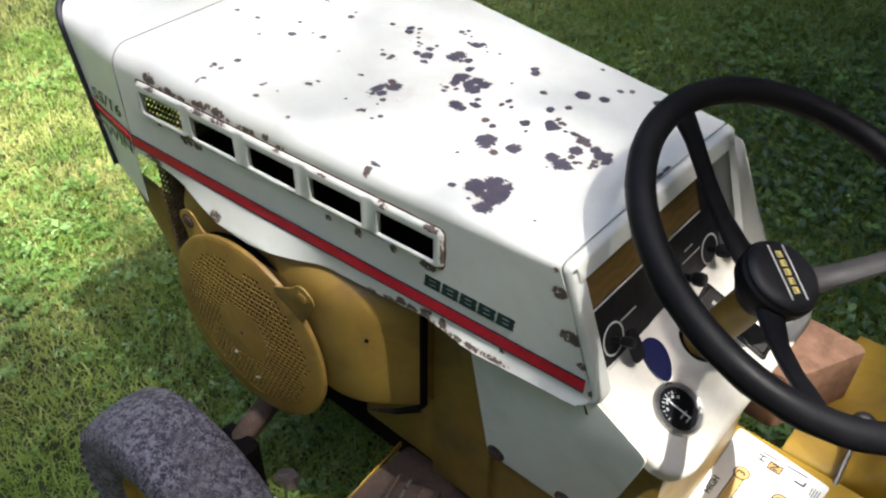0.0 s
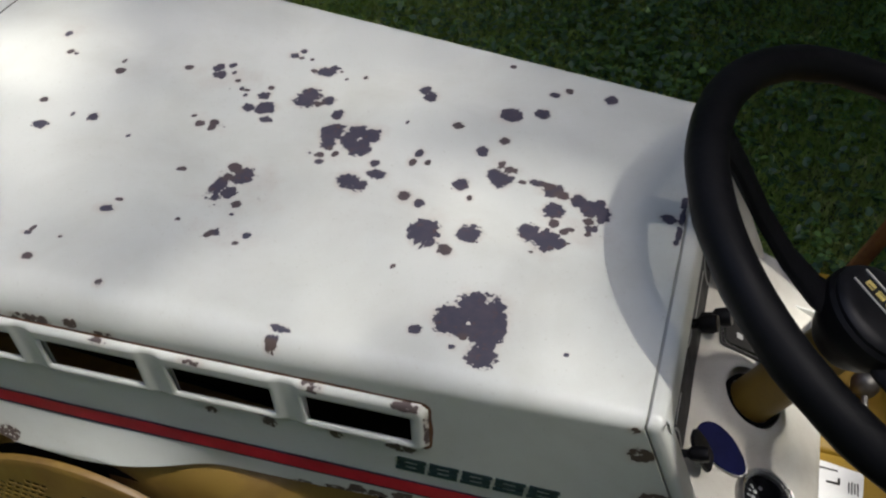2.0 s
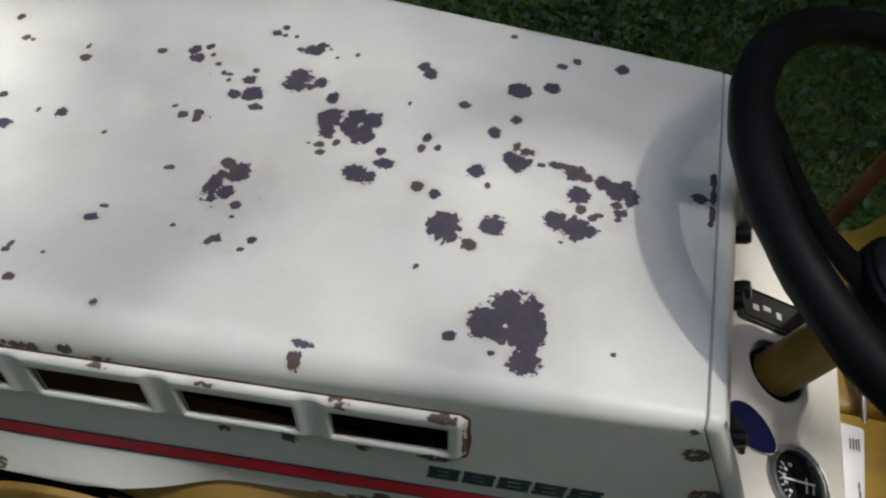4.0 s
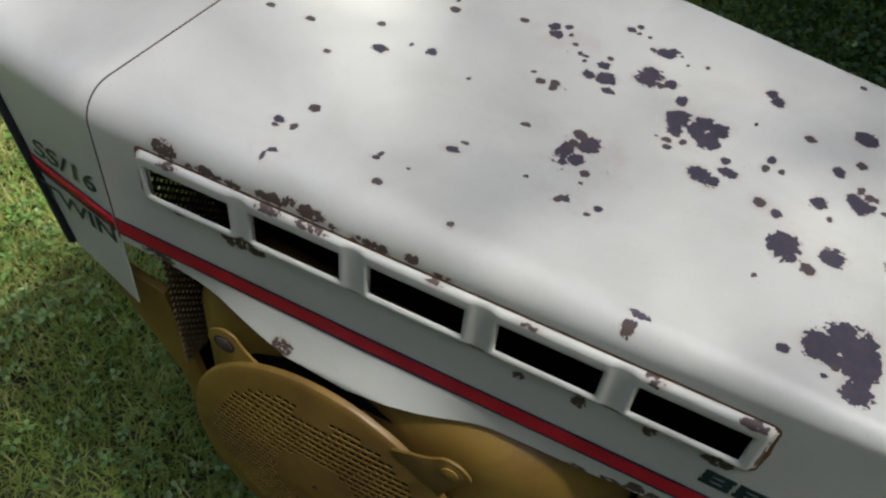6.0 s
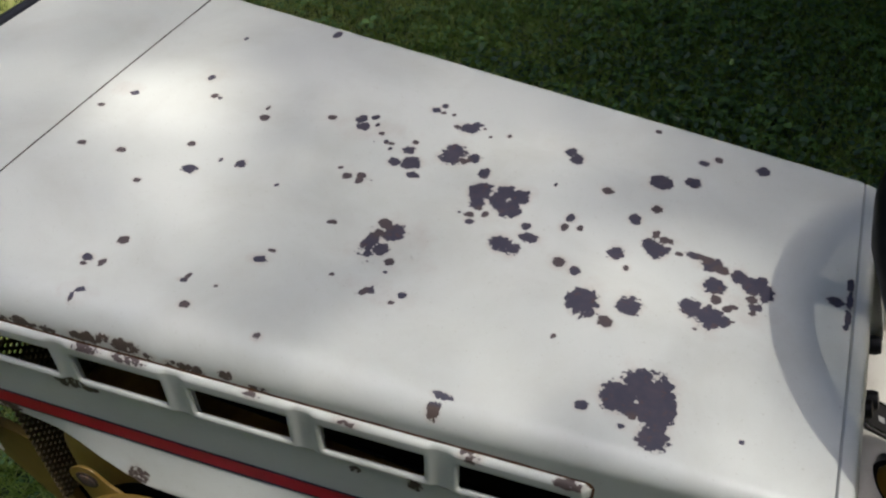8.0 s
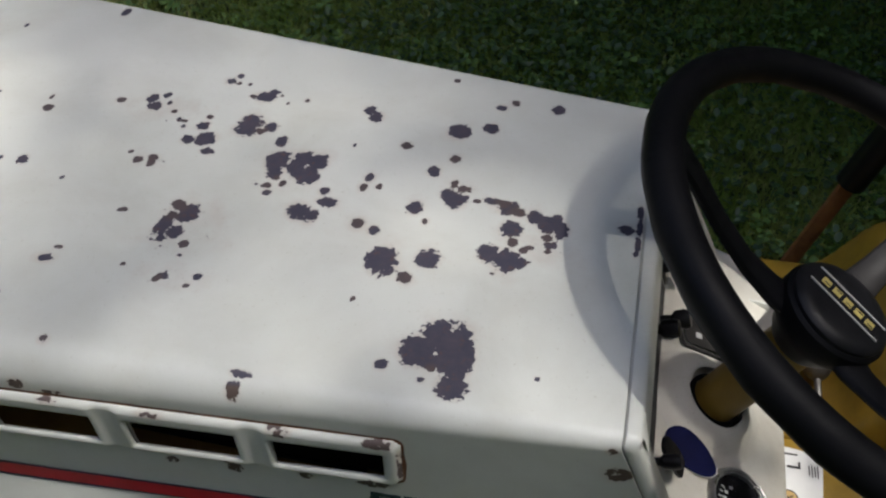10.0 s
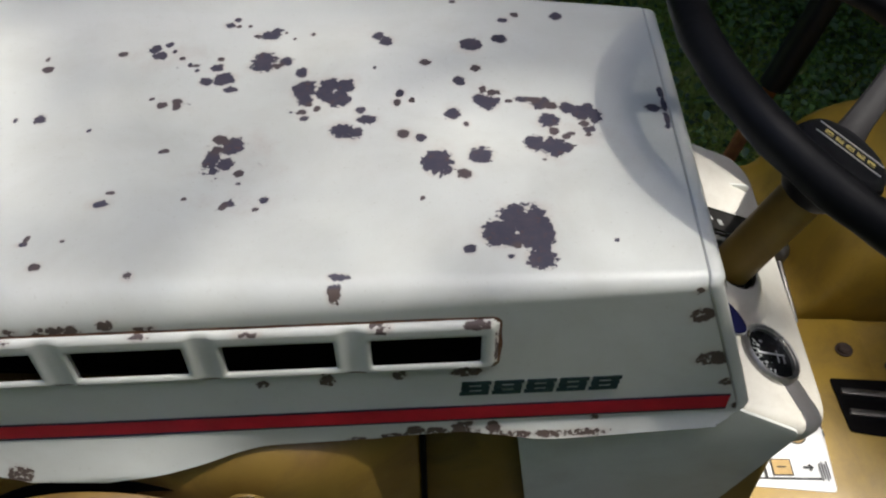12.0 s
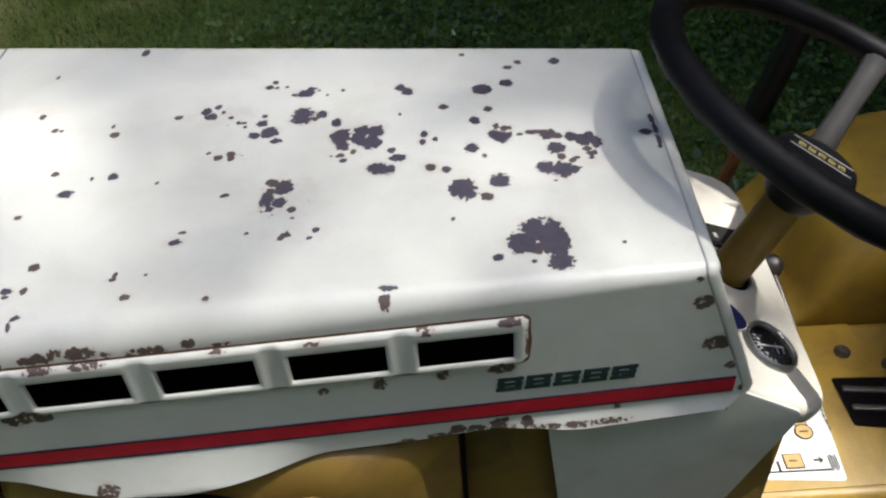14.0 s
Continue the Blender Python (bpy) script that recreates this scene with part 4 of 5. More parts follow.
lettering("lettering", "SS/16", 0.0290, nose_frame(-0.770, 0.789, 0.0012), green_ink, nose, 1.36, 0.12)
lettering("lettering", "TWIN", 0.0290, nose_frame(-0.767, 0.7315, 0.0012), green_ink, nose, 1.34, 0.0)


def nose_tape(name, z_mid, half, out, material):
    verts = []
    for i in range(13):
        x = NOSE - 0.003 - 0.180 * i / 12
        for s in (-1, 1):
            z = z_mid + s * half + 0.004 * i / 12
            t = (NOSE - x) / NOSE_LENGTH
            verts.append((nose_x(x, z) + 0.030 * t, near_y(x) - out, z))
    ob = mesh_object(name, verts, [(2 * i, 2 * i + 1, 2 * i + 3, 2 * i + 2) for i in range(12)], material, nose)
    sheet = ob.modifiers.new("sheet", "SOLIDIFY")
    sheet.thickness, sheet.offset = 0.0003, 0.0


nose_tape("stripe", 0.7540, 0.0082, 0.0011, red_tape)
for s in (-1, 1):
    nose_tape("stripe_border", 0.7540 + s * 0.0094, 0.0013, 0.0010, navy_tape)

# ---- dash cowl behind the hood
def build_cowl():
    """A shallow rim that carries on the hood's outline, with its edge turned in towards the dash."""
    zs = [0.7215, 0.7235, 0.727, 0.733, 0.742, 0.76, 0.79, 0.82, 0.85, TOP - R_HOOD]
    base = [(-1, z) for z in zs] + [(-2, math.pi / 2 * k / 10) for k in range(1, 10)] + [(0, k / 24) for k in range(25)]
    base += [(2, math.pi / 2 * (1 - k / 10)) for k in range(1, 10)] + [(1, z) for z in reversed(zs)]
    rows = []
    for gap, inset in ((-0.020, 0.0050), (0.0006, 0.0030), (0.0014, 0.0012), (0.0024, 0.0008), (0.0092, 0.0024), (0.0107, 0.0034), (0.0114, 0.0054), (0.0113, 0.0220)):
        col = []
        for kind, value in base:
            x, y, z = place_hood(HOOD_END, kind, value)
            if kind in (-1, 1):
                way = Vector((0, kind, 0))
                round_off = 0.014 * max(0.0, (0.7375 - z) / 0.016) ** 2 if gap > 0 else 0.0
            elif kind == 0:
                way, round_off = Vector((0, 0, 1)), 0.0
            else:
                way, round_off = Vector((0, math.copysign(math.cos(value), kind), math.sin(value))), 0.0
            lean = max(0.0, way.z) * 0.35 * inset
            col.append(Vector((x + gap - round_off + lean, y, z)) - way * inset)
        rows.append(col)
    n = len(rows[0])
    faces = [(i * n + j, (i + 1) * n + j, (i + 1) * n + j + 1, i * n + j + 1) for i in range(len(rows) - 1) for j in range(n - 1)]
    ob = mesh_object("dash_cowl", [p for r in rows for p in r], faces, hood_paint, tractor)
    tagged(ob, "cream metal cowl rim with rust along its edge")
    return ob


cowl = build_cowl()


def build_joint():
    """The dirty joint between the hood's rear edge and the cowl."""
    base = [(-1, z) for z in (0.728, 0.735, 0.745, 0.76, 0.79, 0.82, 0.85, TOP - R_HOOD)] + [(-2, math.pi / 2 * k / 10) for k in range(1, 10)] + [(0, k / 12) for k in range(13)]
    pts = []
    for kind, value in base:
        x, y, z = place_hood(HOOD_END, kind, value)
        way = Vector((0, -1, 0)) if kind == -1 else Vector((0, 0, 1)) if kind == 0 else Vector((0, -math.cos(value), math.sin(value)))
        pts.append(Vector((x + 0.0014, y, z)) - way * 0.0038)
    return part("cowl_joint", tube_bm(pts, 0.0005, 6), dark_rust, cowl, "rusty dark joint")


build_joint()


def build_hood_seam():
    """The narrow dirty gap where the hood meets the grille shell."""
    base = [(-1, z) for z in (0.735, 0.76, 0.79, 0.82, 0.85, TOP - R_HOOD)] + [(-2, math.pi / 2 * k / 10) for k in range(1, 10)] + [(0, k / 12) for k in range(13)]
    pts = []
    for kind, value in base:
        x, y, z = place_hood(NOSE, kind, value)
        way = Vector((0, -1, 0)) if kind == -1 else Vector((0, 0, 1)) if kind == 0 else Vector((0, -math.cos(value), math.sin(value)))
        pts.append(Vector((x, y, z)) - way * 0.0004)
    return part("hood_seam", tube_bm(pts, 0.0010, 6), dark_rust, hood, "narrow dirty seam")


build_hood_seam()
DASH = axes((0.0, 0.012, 0.86), (0, 1, 0), (-0.07, 0, 0.18))
DASH_NORMAL = (DASH.to_3x3() @ Vector((0, 0, 1)))


def dash_pose(y, z, lift=0.0):
    """A pose on the sloping dash face at that side and height."""
    x = (0.86 - z) * (0.07 / 0.18)
    return Matrix.Translation(DASH_NORMAL * (lift - 0.010)) @ axes((x, y, z), (0, 1, 0), (-0.07, 0, 0.18))


dash = part("dash_panel", box_bm((0.322, 0.200, 0.003), dash_pose(0.012, 0.795, -0.003), 0.001), dash_black, tractor, "black dash face with worn pictogram rings")
part("wood_inlay", box_bm((0.246, 0.052, 0.002), dash_pose(0.010, 0.832, 0.0005), 0.0008), wood_mat, dash, "brown woodgrain vinyl inlay")
part("inlay_trim", box_bm((0.246, 0.0016, 0.002), dash_pose(0.010, 0.8045, 0.0008), 0.0004), silver_ink, dash)
for y, z in ((-0.081, 0.757), (0.030, 0.786), (0.142, 0.749)):
    part("pictogram_ring", ring_bm(0.0182, 0.0206, 0.0005, dash_pose(y, z, 0.0012)), silver_ink, dash)
for y, z, r in ((-0.081, 0.757, 0.0085), (0.030, 0.786, 0.0110), (0.078, 0.745, 0.0120), (0.142, 0.749, 0.0120)):
    r *= 0.78
    knob = lathe_bm([(r * 0.55, 0), (r * 0.5, 0.010), (r * 0.9, 0.013), (r, 0.022), (r * 0.85, 0.027), (0, 0.028)], dash_pose(y, z, 0.0012), 20)
    part("control_knob", knob, black_plastic, dash)
for y0, y1, z in ((-0.062, -0.030, 0.768), (0.055, 0.120, 0.763), (-0.100, -0.085, 0.729), (0.085, 0.105, 0.775)):
    part("pictogram_line", box_bm((y1 - y0, 0.0016, 0.0005), dash_pose((y0 + y1) / 2, z, 0.0014)), silver_ink, dash, smooth=False)

# key with a blue tag
key_fob = new("key_fob")
tagged(key_fob, "blue oval key tag hanging from the ignition key", "key fob")
key_ring = tube_bm([Vector((0.053 + 0.011 * math.cos(a) * 0.5, -0.060 + 0.006 * math.sin(a), 0.731 + 0.011 * math.sin(a))) for a in [k * math.pi / 8 for k in range(17)]], 0.0009, 6)
key_cover = plate_bm(round_outline([(-0.007, 0.0), (0.007, 0.0), (0.0115, -0.024), (0.009, -0.042), (-0.009, -0.042), (-0.0105, -0.024)], 0.006, 5), 0.004, axes((0.040, -0.066, 0.764), (0.10, 1, 0.0), (-0.52, 0, 0.85)), 0.0018)
part("key_cover", key_cover, dash_black, tractor, "black rubber key switch cover")
part("key_ring", key_ring, steel_bright, key_fob)
TAG = axes((0.072, -0.040, 0.7145), (0.80, -0.36, -0.42), (0.38, 0.90, 0.10))
egg = [(0.0275 * math.cos(a), 0.0150 * math.sin(a) * (1.0 - 0.2 * math.cos(a))) for a in [2 * math.pi * k / 28 for k in range(28)]]
tag = part("key_tag", plate_bm(egg, 0.0026, TAG, 0.0008), tag_blue, key_fob, "blue oval plastic key tag")
part("tag_edge", plate_bm([(x * 1.03 + 0.0012, y * 1.03 + 0.0008) for x, y in egg], 0.0020, TAG @ Matrix.Translation((0, 0, -0.0016)), 0.0006), decal_white, key_fob)

# ---- console shelf under the dash
SLOPE = Vector((0.115, 0, -0.060)).normalized()
CONSOLE = axes((0.118, 0.0, 0.6845), (0.115, 0, -0.060), (0, 1, 0))


def console_pose(x, y, lift=0.0):
    return CONSOLE @ Matrix.Translation(((x - 0.118) / SLOPE.x, y, lift))


def build_console():
    path = round_outline([(-0.128, -0.128), (0.0500, -0.124), (0.0500, 0.233), (-0.045, 0.222), (-0.070, 0.198), (-0.128, 0.196)], [0.0, 0.036, 0.034, 0.02, 0.01, 0.0], 9)
    roll = 0.012
    bm = bmesh.new()
    rows = []
    n = len(path)
    for a, drop in [(radians(15 * k), 0.0) for k in range(7)] + [(radians(90), 0.005), (radians(90), 0.012)]:
        row = []
        for k in range(n):
            p, q = Vector(path[max(k - 1, 0)]), Vector(path[min(k + 1, n - 1)])
            d = (q - p).normalized() if (q - p).length > 1e-6 else Vector((1, 0))
            out = Vector((d.y, -d.x)) * roll * math.sin(a)
            row.append(bm.verts.new((path[k][0] + out.x, path[k][1] + out.y, -roll * (1 - math.cos(a)) - drop)))
        rows.append(row)
    bm.faces.new(rows[0])
    for a, b in zip(rows, rows[1:]):
        for k in range(n - 1):
            bm.faces.new((a[k], a[k + 1], b[k + 1], b[k]))
    bmesh.ops.remove_doubles(bm, verts=bm.verts, dist=1e-6)
    bmesh.ops.recalc_face_normals(bm, faces=bm.faces)
    skin = bm.faces[:]
    bmesh.ops.solidify(bm, geom=skin, thickness=0.0016)
    bmesh.ops.transform(bm, matrix=CONSOLE, verts=bm.verts)
    return part("console", bm, console_paint, tractor, "cream metal console shelf with grime round the gauge", angle=40)


console = build_console()
# far cheek, leaning outwards
CHEEK = [(-0.010, 0.178), (0.008, 0.178), (0.045, 0.118), (0.074, 0.058), (0.094, 0.020), (0.098, -0.004), (0.05, 0.010), (-0.012, 0.02)]
cheek = plate_bm(round_outline(CHEEK, [0.004, 0.01, 0.03, 0.03, 0.02, 0.004, 0.01, 0.004], 4), 0.003, axes((0, 0.201, 0.680), (1, 0, 0), (0, 0.20, 1)), 0.0012)
for v in cheek.verts:
    v.co.y += 0.22 * max(0.0, v.co.x - 0.06) + 0.30 * max(0.0, v.co.z - 0.660) * min(1.0, max(0.0, (v.co.x - 0.05) / 0.05))
part("cheek_panel", cheek, console_paint, tractor)

# gauge
gauge = part("ammeter", lathe_bm([(0.0, -0.010), (0.0262, -0.010), (0.0262, 0.0015), (0, 0.0015)], console_pose(0.118, -0.064)), gauge_face, console, "black round ammeter dial")
part("bezel", lathe_bm([(0.0262, 0.0015), (0.0266, 0.0046), (0.0280, 0.0050), (0.0285, 0.0066), (0.0302, 0.0072), (0.0318, 0.0056), (0.0328, 0.0), (0.0262, 0.0)], console_pose(0.118, -0.064), 48), steel_bright, gauge, "chrome bezel ring")
for k in range(9):
    a = radians(150 + 15 * k)
    big = k % 2 == 0
    m = console_pose(0.118, -0.064, 0.0019) @ Matrix.Rotation(a, 4, "Z") @ Matrix.Translation((0.0195, 0, 0))
    part("dial_tick", box_bm((0.0040 if big else 0.0026, 0.0011, 0.0004), m), silver_ink, gauge, smooth=False)
for w, h, x, y in ((0.014, 0.0018, 0.009, 0.000), (0.010, 0.0016, 0.0165, 0.000), (0.0026, 0.0034, -0.0135, -0.006), (0.0026, 0.0034, -0.0150, 0.0), (0.0026, 0.0034, -0.0135, 0.006), (0.0026, 0.0034, -0.0085, -0.012), (0.0026, 0.0034, -0.0085, 0.012)):
    part("dial_mark", box_bm((h, w, 0.0004), console_pose(0.118, -0.064, 0.0019) @ Matrix.Translation((x, y, 0))), silver_ink, gauge, smooth=False)
needle = box_bm((0.036, 0.0014, 0.0006), console_pose(0.118, -0.064, 0.0026) @ Matrix.Rotation(radians(12), 4, "Z"))
part("needle", needle, decal_white, gauge, "white needle")
lens = part("lens", disc_bm(0.0262, 0.0006, console_pose(0.118, -0.064, 0.0040), 40), glass_mat, gauge, "clear lens")
lens.visible_shadow = False

# badge plate, with a double chrome frame
BADGE = console_pose(0.104, 0.101, 0.0006) @ Matrix.Rotation(radians(9), 4, "Z")


def badge_outline(w, h):
    return round_outline([(-w, -h), (w, -h), (w, h), (-w, h)], 0.006)


badge = part("badge_plate", plate_bm(badge_outline(0.0560, 0.0205), 0.0014, BADGE, 0.0006), chrome, console, "chrome-framed black badge")
part("badge_groove", plate_bm(badge_outline(0.0535, 0.0182), 0.0010, BADGE @ Matrix.Translation((0, 0, 0.0010))), ink_black, badge)
part("badge_frame", plate_bm(badge_outline(0.0525, 0.0172), 0.0022, BADGE @ Matrix.Translation((0, 0, 0.0012)), 0.0006), chrome, badge)
part("badge_face", plate_bm(badge_outline(0.0495, 0.0145), 0.0008, BADGE @ Matrix.Translation((0, 0, 0.0032))), ink_black, badge)
for k, (w, h) in enumerate(((0.0070, 0.0060), (0.0090, 0.0050), (0.0060, 0.0070))):
    part("badge_bar", box_bm((w, h, 0.0005), BADGE @ Matrix.Translation((-0.034 + 0.014 * k, -0.003 + 0.003 * (k % 2), 0.0042))), silver_ink, badge, smooth=False)
# pressed boss round the column
boss_profile = [(0.030, 0.016), (0.034, 0.0155), (0.040, 0.0125), (0.046, 0.0065), (0.053, 0.0018), (0.060, 0.0004)]
part("column_boss", lathe_bm(boss_profile, console_pose(0.086, 0.0225), 40), console_paint, console)
for x, y in ((0.060, -0.036), (0.066, 0.060)):
    part("console_screw", bolt_bm(0.0035, 0.003, console_pose(x, y, 0.0002)), steel_bright, console)

# ---- steering column and wheel
WHEEL = axes((0.1812, 0.0232, 0.9119), (0.917, 0, -0.398), (0, 1, 0))
AXIS = WHEEL.to_3x3() @ Vector((0, 0, 1))


def on_wheel(p):
    return WHEEL @ Vector(p)


part("steering_column", lathe_bm([(0.0, -0.235), (0.0215, -0.235), (0.0215, -0.095), (0.0, -0.095)], WHEEL, 32), mustard_paint, tractor, "mustard-painted steering column tube")
part("column_collar", lathe_bm([(0.0225, -0.004), (0.0265, -0.002), (0.0265, 0.001), (0.0225, 0.002)], WHEEL @ Matrix.Translation((0, 0, -0.2215)), 32), cavity_black, tractor)
wheel_hub = part("steering_wheel", lathe_bm([(0.0, -0.112), (0.024, -0.112), (0.030, -0.104), (0.034, -0.095), (0.043, -0.085), (0.0455, -0.076), (0.0455, -0.066), (0.0430, -0.0630), (0.0, -0.0630)], WHEEL, 40), wheel_rubber, tractor, "black moulded steering wheel with three spokes")


def torus_bm(R, r, m, big=96, small=16):
    bm = bmesh.new()
    rings = []
    for i in range(big):
        a = 2 * math.pi * i / big
        ring = []
        for k in range(small):
            b = 2 * math.pi * k / small
            grip = 1.0 - 0.10 * max(0.0, -math.sin(b)) * (0.5 + 0.5 * math.cos(24 * a))
            rr = r * grip
            ring.append(bm.verts.new(m @ Vector(((R + rr * math.cos(b)) * math.cos(a), (R + rr * math.cos(b)) * math.sin(a), rr * math.sin(b)))))
        rings.append(ring)
    for i in range(big):
        for k in range(small):
            bm.faces.new((rings[i][k], rings[(i + 1) % big][k], rings[(i + 1) % big][(k + 1) % small], rings[i][(k + 1) % small]))
    return bm


part("rim", torus_bm(0.200, 0.0150, WHEEL), wheel_rubber, wheel_hub, angle=60)
# the far spoke's grey stands for wear and paints in its sunlit sheen
for deg in (57, 177, 297):
    a = radians(deg)
    pts = [on_wheel((r * math.cos(a), r * math.sin(a), z)) for r, z in ((0.028, -0.080), (0.050, -0.077), (0.085, -0.064), (0.125, -0.042), (0.165, -0.016), (0.192, -0.002))]
    part("spoke", tube_bm(pts, [0.019, 0.0165, 0.0135, 0.0125, 0.0135, 0.0165], 12, 0.48, up=AXIS), sunlit_worn_spoke if deg == 57 else wheel_rubber, wheel_hub, "worn spoke painted greyer for its sunlit sheen" if deg == 57 else "")
cap = part("hub_cap", lathe_bm([(0.0, -0.0535), (0.024, -0.0537), (0.0340, -0.0546), (0.0400, -0.0568), (0.0425, -0.0600), (0.0425, -0.066), (0.0, -0.066)], WHEEL, 40), black_plastic, wheel_hub, "black hub cap with a silver and gold band")
BAND = WHEEL @ Matrix.Rotation(radians(-33), 4, "Z") @ Matrix.Translation((0, 0, -0.0534))
for s in (-1, 1):
    part("band_line", box_bm((0.066, 0.0019, 0.0008), BAND @ Matrix.Translation((0, s * 0.0098, 0))), silver_ink, cap, smooth=False)
for i in range(5):
    part("band_block", box_bm((0.0078, 0.0074, 0.0006), BAND @ Matrix.Translation((-0.0216 + 0.0108 * i, 0, 0))), gold_ink, cap, smooth=False)
    part("band_slot", box_bm((0.0052, 0.0011, 0.0003), BAND @ Matrix.Translation((-0.0210 + 0.0108 * i, 0.0016 * (1 if i % 2 else -1), 0.0004))), ink_black, cap, smooth=False)

# ---- pedestal and side panels under the hood


def panel_pose():
    return axes((0, -0.148, 0.70), (1, 0.0, 0), (0, 0.10, -1.0))


panel = plate_bm(round_outline([(-0.126, -0.028), (0.056, -0.028), (0.128, 0.018), (0.124, 0.042), (0.102, 0.130), (0.084, 0.205), (0.062, 0.228), (-0.097, 0.232)], [0.003, 0.003, 0.012, 0.02, 0.03, 0.03, 0.02, 0.004], 5), 0.003, panel_pose(), 0.001)
side_panel = part("side_panel", panel, white_paint, tractor, "cream side panel bolted under the dash")
for x, d in ((-0.082, 0.218), (0.030, 0.215)):
    part("panel_bolt", bolt_bm(0.0105, 0.007, panel_pose() @ Matrix.Translation((x, d, 0)) @ Matrix.Rotation(math.pi, 4, "X")), dark_rust, side_panel, "rusty round bolt")
far_panel = plate_bm(round_outline([(-0.122, 0.0), (0.160, 0.026), (0.104, 0.135), (0.060, 0.207), (-0.104, 0.211)], 0.01, 4), 0.003, axes((0, 0.183, 0.70), (1, 0, 0), (0, -0.10, -1.0)), 0.001)
part("side_panel", far_panel, white_paint, tractor)
pedestal = part("pedestal", box_bm((0.345, 0.262, 0.36), Matrix.Translation((-0.0315, 0.022, 0.490)), 0.006), frame_paint, tractor, "mustard steel pedestal with dirt and rust")
part("pedestal_flange", box_bm((0.106, 0.034, 0.38), Matrix.Translation((-0.151, -0.102, 0.510)), 0.004), frame_paint, pedestal)
part("pedestal_foot", box_bm((0.16, 0.05, 0.15), Matrix.Translation((-0.270, -0.090, 0.410)), 0.006), frame_paint, pedestal)
for x, z in ((-0.090, 0.505), (-0.165, 0.62), (-0.15, 0.36)):
    part("frame_bolt", bolt_bm(0.009, 0.007, axes((x, -0.110, z), (1, 0, 0), (0, 0, 1))), dark_rust, pedestal)

# ---- engine shroud
def build_shroud():
    plan = round_outline([(-0.662, -0.196), (-0.282, -0.204), (-0.206, -0.140), (-0.206, 0.19), (-0.662, 0.19)], [0.05, 0.080, 0.003, 0.02, 0.05], 14)
    bm = bmesh.new()
    rows = []
    mid = Vector((-0.43, 0.0))
    for z, shrink in ((0.486, 0.030), (0.486, 0.016), (0.488, 0.008), (0.493, 0.002), (0.500, 0.0), (0.60, 0.0), (0.660, 0.0), (0.682, 0.004), (0.698, 0.013), (0.709, 0.028), (0.714, 0.050)):
        row = []
        for x, y in plan:
            d = Vector((x, y)) - mid
            k = 1.0 - shrink / max(abs(d.x) * 0.9, abs(d.y), 0.06)
            row.append(bm.verts.new((mid.x + d.x * k, mid.y + d.y * k, z)))
        rows.append(row)
    n = len(plan)
    for a, b in zip(rows, rows[1:]):
        for k in range(n):
            bm.faces.new((a[k], a[(k + 1) % n], b[(k + 1) % n], b[k]))
    bm.faces.new(rows[0])
    bm.faces.new(rows[-1])
    return part("engine_shroud", bm, shroud_paint, tractor, "mustard-painted engine cooling shroud", angle=60)


shroud = build_shroud()
part("shroud_dent", tube_bm([(-0.316, -0.2005, 0.566), (-0.306, -0.2003, 0.556)], [0.0007, 0.0012], 8), dark_rust, shroud)
part("shroud_plug", disc_bm(0.0030, 0.002, axes((-0.256, -0.1915, 0.634), (1, 0.55, 0), (0, 0, 1)), 12), cavity_black, shroud)
# black strips paint in the shadow where the shroud turns in to the pedestal
part("shroud_gap_shade", box_bm((0.0050, 0.012, 0.216), Matrix.Translation((-0.2040, -0.1380, 0.600)), 0.0008), cavity_black, shroud, "black strip painting in the shadowed gap")
part("shroud_gap_shade", tube_bm([(-0.2055, -0.142, 0.490), (-0.230, -0.166, 0.486), (-0.262, -0.190, 0.486)], [0.0060, 0.0046, 0.0012], 8), cavity_black, shroud)

# ---- perforated flywheel screen
SCREEN = axes((-0.483, -0.221, 0.522), (1, 0.04, 0), (0, 0.02, 1))
R_SCREEN = 0.159


def screen_dish(r):
    return 0.011 * (1 - (r / R_SCREEN) ** 2)


def build_screen():
    cell, wide, tall = 0.0086, 0.0034, 0.0024
    n = int(0.146 / cell) + 1
    verts, faces = [], []

    def add(x, y, d=0.0):
        verts.append(SCREEN @ Vector((x, y, screen_dish(math.hypot(x, y)) - d)))
        return len(verts) - 1

    for j in range(-n, n + 1):
        for i in range(-n, n + 1):
            x, y = (i + (0.5 if j % 2 else 0.0)) * cell, j * cell
            r = math.hypot(x, y)
            if r > 0.1475:
                continue
            h = cell / 2
            o = [add(x + a * h, y + b * h) for a, b in ((-1, -1), (1, -1), (1, 1), (-1, 1))]
            ang = math.degrees(math.atan2(y, x))
            open_here = 0.050 < r < 0.130 and not (83 < ang < 102 and r > 0.106) and not (-20 < ang < -8 and r > 0.118)
            if open_here:
                q = [add(x + a * wide, y + b * tall) for a, b in ((-1, -1), (1, -1), (1, 1), (-1, 1))]
                w = [add(x + a * wide, y + b * tall, 0.0010) for a, b in ((-1, -1), (1, -1), (1, 1), (-1, 1))]
                for k in range(4):
                    faces.append((o[k], o[(k + 1) % 4], q[(k + 1) % 4], q[k]))
                    faces.append((q[k], q[(k + 1) % 4], w[(k + 1) % 4], w[k]))
            else:
                faces.append(tuple(o))
    ob = mesh_object("flywheel_screen", verts, faces, shroud_paint, tractor)
    tagged(ob, "round perforated mustard-painted flywheel screen")
    return ob


